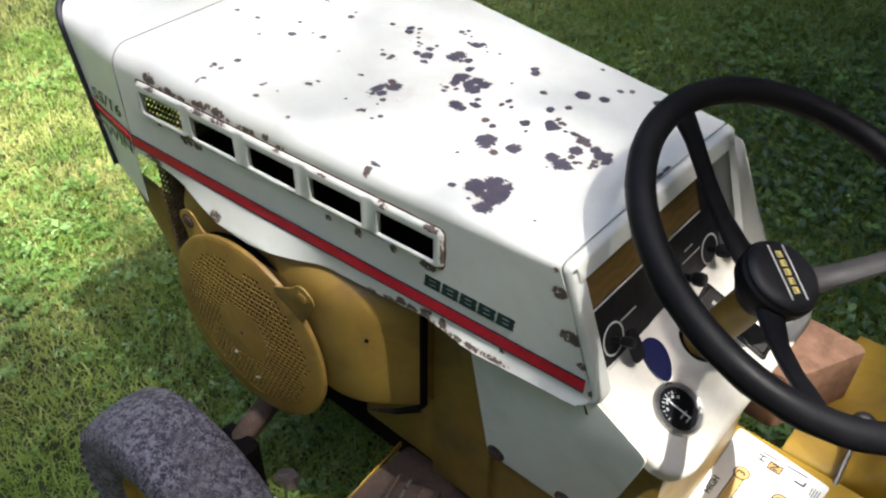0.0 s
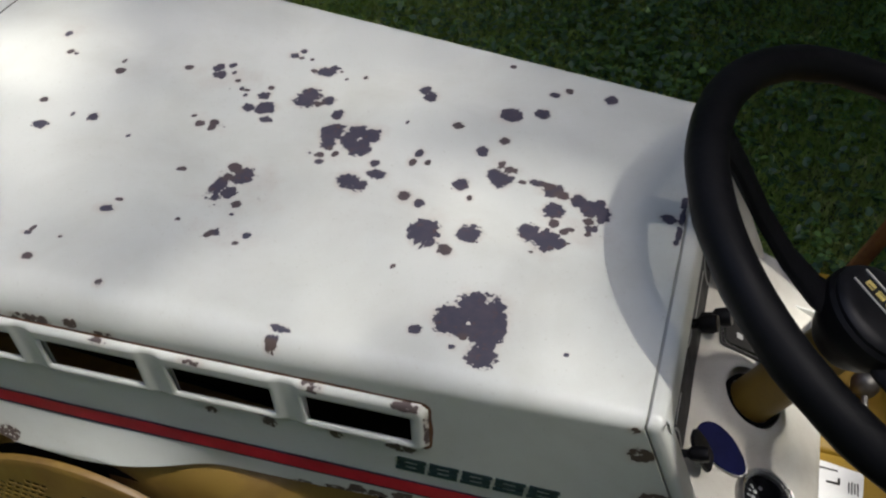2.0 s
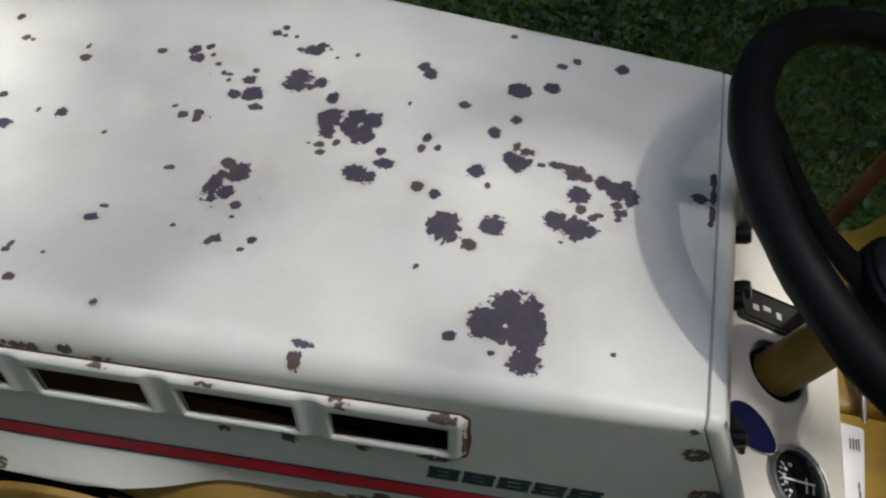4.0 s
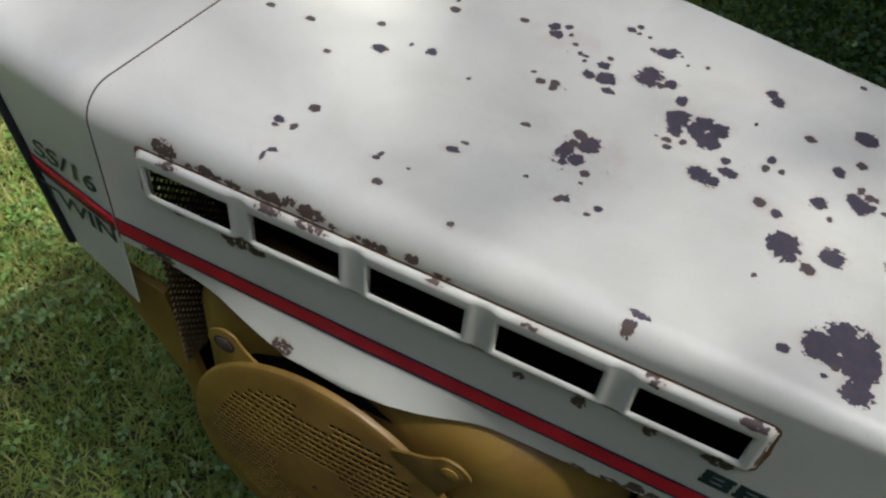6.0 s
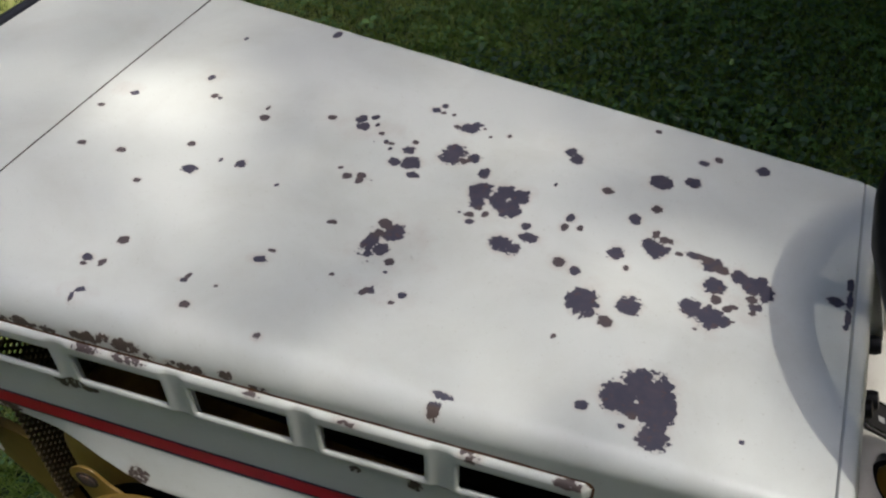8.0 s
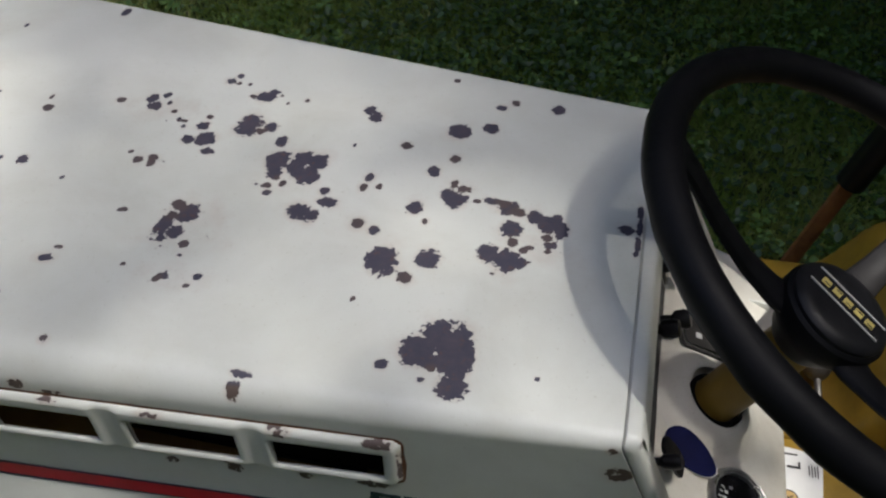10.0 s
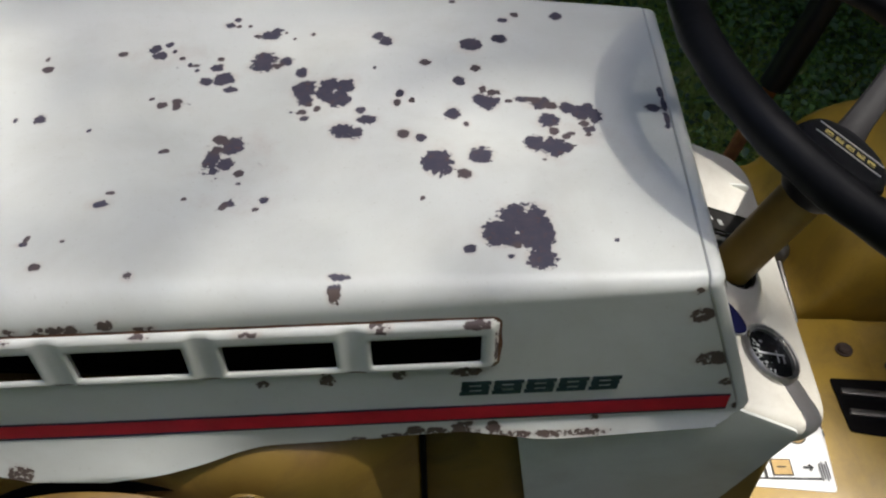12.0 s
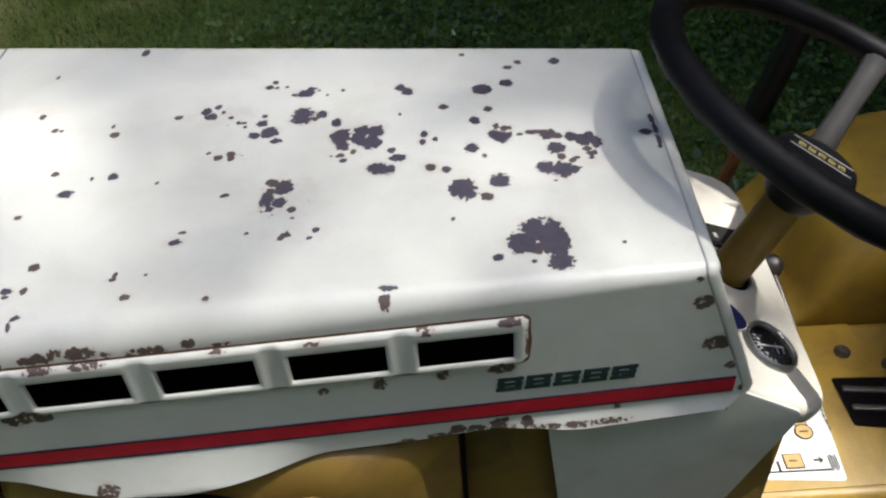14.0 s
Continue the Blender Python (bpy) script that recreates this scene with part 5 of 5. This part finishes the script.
screen = build_screen()
rim_bm = lathe_bm([(0.138, screen_dish(0.138) + 0.0004), (0.150, screen_dish(0.150) + 0.0004), (0.1560, 0.0008), (0.1582, -0.0004), (0.1590, -0.0024), (0.1590, -0.0060), (0.1570, -0.0060), (0.1560, -0.0030)], SCREEN, 72)
part("screen_rim", rim_bm, shroud_paint, screen)
# black discs stand in for the shaded hollow behind the holes
part("screen_shade_disc", disc_bm(0.150, 0.002, SCREEN @ Matrix.Translation((0, 0, -0.010)), 48), cavity_black, screen)
part("inlet_shade_disc", disc_bm(0.154, 0.002, axes((-0.478, -0.1985, 0.524), (1, 0, 0), (0, 0, 1)), 56), cavity_black, screen)
part("screen_boss", disc_bm(0.0032, 0.0008, SCREEN @ Matrix.Translation((0, 0, 0.0112)), 14), dark_rust, screen)
for x, z, tilt in ((-0.592, 0.668, 34), (-0.347, 0.670, -43)):
    ear_y = -0.214
    ear = plate_bm(round_outline([(-0.034, -0.052), (0.034, -0.052), (0.019, -0.010), (0.0185, 0.009), (0.009, 0.018), (-0.009, 0.018), (-0.0185, 0.009), (-0.019, -0.010)], [0.004, 0.004, 0.012, 0.008, 0.008, 0.008, 0.008, 0.012], 4), 0.003, axes((x, ear_y, z), (math.cos(radians(tilt)), 0.07, math.sin(radians(tilt))), (-math.sin(radians(tilt)), 0, math.cos(radians(tilt)))), 0.001)
    part("screen_ear", ear, shroud_paint, screen)
    part("screen_bolt", bolt_bm(0.0088, 0.0035, axes((x, ear_y - 0.003, z), (1, 0.07, 0), (0, 0, 1))), dark_rust if x < -0.5 else mustard_paint, screen)
for x, z, w in ((-0.508, 0.463, 0.010), (-0.462, 0.438, 0.012)):
    part("screen_scrape", box_bm((w, 0.003, 0.0006), axes((x, -0.2325, z), (1, 0.07, 0.7), (-0.7, 0, 1))), decal_white, screen, smooth=False)

# ---- front upright and radiator-style mesh behind the nose
front = plate_bm([(-0.795, 0.660), (-0.692, 0.648), (-0.664, 0.53), (-0.655, 0.33), (-0.668, 0.33), (-0.690, 0.505)], 0.010, axes((0, -0.184, 0), (1, 0, 0), (0, 0, 1)), 0.002)
upright = part("front_upright", front, frame_paint, tractor, "mustard steel front upright")


def build_mesh_guard(x, y0, y1, z0, z1, step):
    """Expanded-metal guard standing across the engine bay."""
    bm = bmesh.new()
    k = int((y1 - y0 + z1 - z0) / step)
    for i in range(k):
        for s in (1, -1):
            a = y0 - (z1 - z0) + i * step
            pts = []
            for z in (z0, z1):
                y = a + (z - z0) if s > 0 else a + (z1 - z)
                pts.append((y, z))
            (ya, za), (yb, zb) = pts
            if max(ya, yb) < y0 or min(ya, yb) > y1:
                continue
            if yb != ya:
                t0 = max(0, min((y0 - ya) / (yb - ya), (y1 - ya) / (yb - ya)))
                t1 = min(1, max((y0 - ya) / (yb - ya), (y1 - ya) / (yb - ya)))
                if t1 <= t0:
                    continue
                ya, yb, za, zb = ya + (yb - ya) * t0, ya + (yb - ya) * t1, za + (zb - za) * t0, za + (zb - za) * t1
            p, q = Vector((x, ya, za)), Vector((x, yb, zb))
            d = (q - p).normalized()
            u = d.cross(Vector((1, 0, 0))) * 0.0016
            w = Vector((0.0009, 0, 0))
            vs = [bm.verts.new(c + o) for c in (p, q) for o in (u + w, u - w, -u - w, -u + w)]
            for f in range(4):
                bm.faces.new((vs[f], vs[(f + 1) % 4], vs[4 + (f + 1) % 4], vs[4 + f]))
    return bm


part("mesh_guard", build_mesh_guard(-0.668, -0.204, 0.22, 0.56, 0.865, 0.0095), guard_metal, tractor, "brassy expanded-metal guard")
# unseen black block added to keep light off the ground under the tractor
part("engine_shade_block", box_bm((0.42, 0.31, 0.38), Matrix.Translation((-0.43, 0.090, 0.440)), 0.03, 3), cavity_black, tractor, "black block added in the engine's place to shade the ground")
# black sheets added inside the bay so the vents look dark
part("front_shade_sheet", box_bm((0.006, 0.41, 0.37), Matrix.Translation((-0.684, 0.020, 0.560))), cavity_black, tractor)
part("vent_shade_sheet", box_bm((0.330, 0.003, 0.120), Matrix.Translation((-0.305, -0.135, 0.815)), 0.001), cavity_black, tractor)
part("bay_shade_sheet", box_bm((0.50, 0.30, 0.004), Matrix.Translation((-0.44, 0.02, 0.735))), cavity_black, tractor)

# ---- frame rails, axle and front wheel
for y, x0 in ((-0.125, 0.10), (0.165, -0.70)):
    part("frame_rail", box_bm((0.60 - x0, 0.012, 0.085), Matrix.Translation(((0.60 + x0) / 2, y, 0.325)), 0.003), frame_paint, tractor)
part("front_axle", tube_bm([(-0.500, -0.300, 0.262), (-0.512, -0.18, 0.300), (-0.520, 0.03, 0.310), (-0.512, 0.24, 0.300), (-0.500, 0.36, 0.262)], 0.020, 12), dark_rust, tractor, "dirty steel front axle")
part("spindle_block", box_bm((0.075, 0.085, 0.150), Matrix.Translation((-0.500, -0.292, 0.215)), 0.012, 3), cavity_black, tractor, "black steel steering spindle")
# a second black box, added low down to darken the ground below
part("frame_shade_block", box_bm((0.56, 0.270, 0.075), Matrix.Translation((-0.470, 0.035, 0.300)), 0.006), cavity_black, tractor, "black box added in the front frame's place to shade the ground")


def build_front_wheel(x, y):
    pose_m = axes((x, y, 0.212), (1, 0.0, 0), (0, 0, 1)) @ Matrix.Diagonal((1.05, 1.05, 0.96, 1.0))
    side = [(0.105, 0.056), (0.118, 0.063), (0.128, 0.0635), (0.130, 0.066), (0.136, 0.0665), (0.139, 0.0650), (0.150, 0.0690), (0.153, 0.0715), (0.158, 0.0715), (0.161, 0.0695), (0.176, 0.0700), (0.188, 0.0670), (0.1965, 0.0590), (0.2005, 0.048), (0.2035, 0.026), (0.2045, 0.0)]
    prof = [(r, -w) for r, w in side] + [(r, w) for r, w in reversed(side[:-1])] + [(0.100, 0.0), (0.105, -0.056)]
    tyre = part("front_wheel", lathe_bm(prof, pose_m, 96), tyre_mat, tractor, "worn grey rubber front tyre", angle=60)
    part("wheel_rim", lathe_bm([(0.0, 0.010), (0.045, 0.012), (0.055, 0.030), (0.092, 0.034), (0.104, 0.050), (0.110, 0.058), (0.112, 0.052), (0.100, 0.026), (0.100, -0.03), (0.0, -0.03)], pose_m, 40), mustard_paint, tyre)
    part("wheel_nut", bolt_bm(0.016, 0.014, pose_m @ Matrix.Translation((0, 0, 0.012))), dark_rust, tyre)
    lug = None
    for i in range(54):
        m = pose_m @ Matrix.Rotation(2 * math.pi * i / 54, 4, "Z") @ Matrix.Translation((0.188, 0, 0.0645)) @ Matrix.Rotation(radians(35), 4, "Y")
        if lug is None:
            lug = part("shoulder_lug", box_bm((0.018, 0.0105, 0.008)), tyre_mat, tyre, smooth=False)
            lug.matrix_basis = m
        else:
            twin = new("shoulder_lug", lug.data)
            twin.parent = tyre
            twin.matrix_basis = m


build_front_wheel(-0.494, -0.384)

# ---- running board on the near side
board = part("running_board", plate_bm(round_outline([(-0.276, -0.262), (0.40, -0.290), (0.40, -0.092), (-0.271, -0.100)], 0.012, 4), 0.006, Matrix.Translation((0, 0, 0.300)), 0.002), dark_rust, tractor, "rusty dark steel running board")
part("board_edge", box_bm((0.004, 0.150, 0.012), Matrix.Translation((-0.276, -0.180, 0.303)) @ Matrix.Rotation(radians(5), 4, "Z"), 0.003), mustard_paint, board, "mustard-painted turned edge")
part("board_pedal", box_bm((0.090, 0.060, 0.008), Matrix.Translation((-0.190, -0.190, 0.330)) @ Matrix.Rotation(radians(-18), 4, "Y") @ Matrix.Rotation(radians(15), 4, "Z"), 0.003), dark_rust, board)
for k in range(4):
    part("pedal_rib", box_bm((0.004, 0.058, 0.005), Matrix.Translation((-0.223 + 0.022 * k, -0.190, 0.3275 + 0.0070 * k)) @ Matrix.Rotation(radians(15), 4, "Z"), 0.001), steel_bright if k == 1 else dark_rust, board)

# ---- gearbox tunnel behind the console
tunnel = part("tunnel", box_bm((0.60, 0.285, 0.20), Matrix.Translation((0.430, 0.055, 0.320)), 0.016, 4), deck_paint, tractor, "mustard sheet-metal gearbox tunnel")


def deck(x, y, lift=0.0):
    return axes((x, y, 0.4202 + lift), (1, 0, 0), (0, 1, 0))


# near side slope and the step in front of the seat
part("seat_pan", box_bm((0.30, 0.40, 0.22), Matrix.Translation((0.640, 0.05, 0.440)) @ Matrix.Rotation(radians(-6), 4, "Y"), 0.06, 5), deck_paint, tractor)
plate_m = deck(0.0, 0.0)
shift_plate = part("shift_plate", plate_bm(round_outline([(0.13, -0.075), (0.362, -0.070), (0.362, 0.192), (0.13, 0.192)], 0.004), 0.0016, plate_m, 0.0006), deck_paint, tunnel)
part("plate_bolt", bolt_bm(0.0085, 0.0065, deck(0.334, 0.140, 0.0022)), dark_rust, shift_plate)
part("plate_bolt", bolt_bm(0.0085, 0.0065, deck(0.391, 0.114, 0.0)), dark_rust, tunnel)
part("plate_bolt", bolt_bm(0.0085, 0.0065, deck(0.384, -0.027, 0.0)), dark_rust, tunnel)
label_plate = part("shift_label", plate_bm(round_outline([(0.138, -0.056), (0.267, -0.065), (0.282, 0.175), (0.138, 0.188)], 0.006), 0.0006, deck(0, 0, 0.0024)), decal_white, shift_plate, "white gear shift label with black and tan marks")
INK = 0.0042


def ink_box(x, y, w, h, turn=0.0, material=None, lift=INK):
    return part("printed_mark", box_bm((w, h, 0.0004), deck(x, y, lift) @ Matrix.Rotation(radians(turn), 4, "Z")), material or ink_black, label_plate, smooth=False)


def ink_disc(x, y, sign):
    part("printed_ring", disc_bm(0.0120, 0.0004, deck(x, y, INK), 28), ink_black, label_plate, smooth=False)
    part("printed_disc", disc_bm(0.0102, 0.0003, deck(x, y, INK + 0.0003), 28), ink_tan, label_plate, smooth=False)
    lettering("printed_letter", sign, 0.0165, deck(x, y, INK + 0.0009) @ Matrix.Rotation(radians(90), 4, "Z"), ink_black, label_plate)


def ink_square(x, y, sign, w=0.020, h=0.022):
    ink_box(x, y, w, h)
    ink_box(x, y, w - 0.003, h - 0.003, 0, ink_tan, INK + 0.0003)
    lettering("printed_letter", sign, 0.015, deck(x, y, INK + 0.0009) @ Matrix.Rotation(radians(90), 4, "Z"), ink_black, label_plate)


TRACK = ((0.177, 0.012, 0.177, 0.112), (0.237, 0.012, 0.237, 0.106), (0.1935, 0.061, 0.2205, 0.061))
for x0, y0, x1, y1 in TRACK:
    ink_box((x0 + x1) / 2, (y0 + y1) / 2, x1 - x0 + 0.0165, y1 - y0 + 0.0165, 0, None, INK - 0.0009)
for x0, y0, x1, y1 in TRACK:
    ink_box((x0 + x1) / 2, (y0 + y1) / 2, x1 - x0 + 0.0135, y1 - y0 + 0.0135, 0, ink_tan, INK - 0.0006)
ink_disc(0.177, 0.114, "3")
ink_disc(0.238, 0.107, "R")
ink_disc(0.237, 0.060, "N")
ink_disc(0.177, 0.010, "2")
ink_disc(0.237, 0.009, "1")
ink_square(0.210, -0.034, "1", 0.024, 0.022)
ink_square(0.209, 0.154, "N", 0.020, 0.016)
lettering("printed_letter", "H", 0.018, deck(0.188, 0.158, INK) @ Matrix.Rotation(radians(90), 4, "Z"), ink_black, label_plate)
lettering("printed_letter", "L", 0.022, deck(0.247, 0.154, INK) @ Matrix.Rotation(radians(90), 4, "Z"), ink_black, label_plate)
lettering("printed_word", "HIGH", 0.014, deck(0.154, 0.069, INK) @ Matrix.Rotation(radians(90), 4, "Z"), ink_black, label_plate)
lettering("printed_word", "LOW", 0.015, deck(0.259, 0.055, INK) @ Matrix.Rotation(radians(90), 4, "Z"), ink_black, label_plate, 1.0, 0.2)
ink_box(0.212, -0.0485, 0.082, 0.0024)
for s in (-1, 1):
    ink_box(0.210 + s * 0.030, -0.034, 0.010, 0.0026)
    for k in (-1, 1):
        ink_box(0.210 + s * 0.0345, -0.034 + k * 0.0018, 0.0065, 0.0022, -45 * s * k)
ink_box(0.236, 0.169, 0.030, 0.0018)
ink_box(0.196, 0.1685, 0.026, 0.0018)
ink_box(0.190, -0.040, 0.003, 0.014)
# small print too fine to read
for k in range(9):
    ink_box(0.2715 - 0.0004 * (k % 3), 0.012 + 0.0105 * k, 0.0013, 0.0075 + 0.0012 * (k % 2))
for k in range(4):
    ink_box(0.2545 + 0.0030 * k, -0.040 + 0.003 * (k % 2), 0.0010, 0.022)
    ink_box(0.2640 + 0.0034 * k, 0.150, 0.0011, 0.014 + 0.003 * (k % 2))

# gate and gear lever
gate = part("shift_gate", plate_bm(round_outline([(0.302, 0.094), (0.398, 0.090), (0.402, 0.000), (0.306, 0.016)], 0.004), 0.0012, deck(0, 0, 0.0024)), cavity_black, tunnel, "black gear gate opening")
for y, w in ((0.070, 0.070), (0.040, 0.066)):
    part("gate_bar", box_bm((w, 0.009, 0.004), deck(0.345, y, 0.0052) @ Matrix.Rotation(radians(-6), 4, "Z"), 0.0015), steel_worn, gate)
part("gate_bar", box_bm((0.012, 0.092, 0.005), deck(0.394, 0.040, 0.0060) @ Matrix.Rotation(radians(18), 4, "Z"), 0.0015), steel_worn, gate)
lever = part("gear_lever", tube_bm([(0.365, 0.066, 0.415), (0.378, 0.077, 0.434), (0.398, 0.098, 0.462), (0.413, 0.114, 0.481)], 0.0062, 10), black_plastic, tractor, "black gear lever with a round knob")
KNOB = [(0.0, -0.019), (0.010, -0.0165), (0.017, -0.009), (0.019, 0.0), (0.017, 0.009), (0.010, 0.0165), (0.0, 0.019)]
part("lever_knob", lathe_bm(KNOB, Matrix.Translation((0.418, 0.119, 0.490)), 24), black_plastic, lever)
brake = part("range_lever", tube_bm([(0.284, 0.186, 0.418), (0.281, 0.215, 0.428), (0.277, 0.262, 0.440), (0.275, 0.284, 0.446)], 0.0045, 10), steel_worn, tractor, "short steel lever with a worn silver knob")
part("lever_knob", lathe_bm([(r * 0.95, z) for r, z in KNOB], Matrix.Translation((0.275, 0.292, 0.449)), 24), steel_worn, brake)

# clutch arm on the near side
clutch = part("clutch_arm", tube_bm([(0.140, -0.098, 0.434), (0.165, -0.104, 0.432), (0.200, -0.108, 0.426), (0.222, -0.120, 0.408), (0.232, -0.132, 0.380), (0.236, -0.140, 0.340)], [0.009, 0.0065, 0.0065, 0.0065, 0.006, 0.006], 10), dark_rust, tractor, "rusty bent clutch arm")
part("arm_boss", lathe_bm([(0, -0.012), (0.011, -0.012), (0.011, 0.012), (0, 0.012)], axes((0.138, -0.098, 0.434), (1, 0, 0), (0, 0, 1)), 14), black_plastic, clutch)
part("arm_clip", tube_bm([(0.236, -0.142, 0.396), (0.246, -0.150, 0.384), (0.240, -0.154, 0.370)], 0.004, 8), steel_bright, clutch)

# ---- far rear fender
def build_fender():
    """A domed fender: its inner wall rises from the deck and rolls over the far rear wheel."""
    def height(x):
        return float(np.interp(x, (0.20, 0.290, 0.310, 0.330, 0.345, 0.376, 0.41, 0.46, 0.56, 0.70, 0.80, 0.90), (0.414, 0.420, 0.448, 0.505, 0.535, 0.561, 0.575, 0.590, 0.602, 0.600, 0.575, 0.50)))

    bm = bmesh.new()
    rows = []
    for i in range(57):
        x = 0.20 + 0.70 * i / 56
        h = 0.5 * height(x) + 0.25 * (height(x - 0.012) + height(x + 0.012))
        up = h - 0.405
        row = []
        for y, k in ((0.203, 0.0), (0.204, 0.30), (0.206, 0.55), (0.213, 0.74), (0.228, 0.87), (0.252, 0.94), (0.300, 0.975), (0.350, 0.99), (0.400, 1.0), (0.450, 0.99), (0.490, 0.95), (0.508, 0.85), (0.512, 0.60), (0.512, -0.2)):
            row.append(bm.verts.new((x, y, 0.405 + up * k)))
        rows.append(row)
    for p, q in zip(rows, rows[1:]):
        for k in range(len(p) - 1):
            bm.faces.new((p[k], p[k + 1], q[k + 1], q[k]))
    bm.faces.new(rows[0])
    bm.faces.new(rows[-1])
    return part("rear_fender", bm, deck_paint, tractor, "mustard-painted domed rear fender", angle=50)


build_fender()

# ---- lift lever on the far side
lift = part("lift_lever", tube_bm([(0.250, 0.400, 0.160), (0.246, 0.560, 0.150), (0.256, 0.592, 0.190), (0.284, 0.586, 0.350), (0.318, 0.575, 0.535)], 0.0135, 10, 0.5, up=(0, 1, 0)), rust_lever, tractor, "rusty implement lift lever with black grip")
part("lever_grip", tube_bm([(0.3170, 0.5755, 0.528), (0.334, 0.570, 0.610), (0.356, 0.564, 0.715)], [0.0215, 0.0215, 0.0190], 14), black_plastic, lift, "black rubber grip")
# rusty quadrant plate beside the lever
QUAD = [(0.120, 0.225), (0.120, 0.360), (0.150, 0.370), (0.222, 0.366), (0.233, 0.356), (0.226, 0.342), (0.172, 0.225)]
quad = plate_bm(round_outline(QUAD, [0.01, 0.01, 0.01, 0.008, 0.006, 0.008, 0.01], 4), 0.110, Matrix.Translation((0, 0, 0.412)), 0.008)
part("lever_quadrant", quad, rust_tan, tractor, "rust-coated lever quadrant housing")

# ---- loose stone on the lawn
def build_stone():
    bm = bmesh.new()
    bmesh.ops.create_icosphere(bm, subdivisions=3, radius=1.0)
    for v in bm.verts:
        k = 1.0 + 0.25 * noise.noise(v.co * 1.3)
        v.co = Vector((v.co.x * 0.030 * k, v.co.y * 0.022 * k, v.co.z * 0.016 * k))
    ob = part("stone", bm, plain("stone_pink", (0.34, 0.24, 0.20), 0.85, grain=(50.0, 0.2), bump=0.5), None)
    ob.location = (-0.533, -0.164, lawn_height(-0.533, -0.164) + 0.02)
    return tagged(ob, "small pinkish stone lying in the grass", "stone")


build_stone()
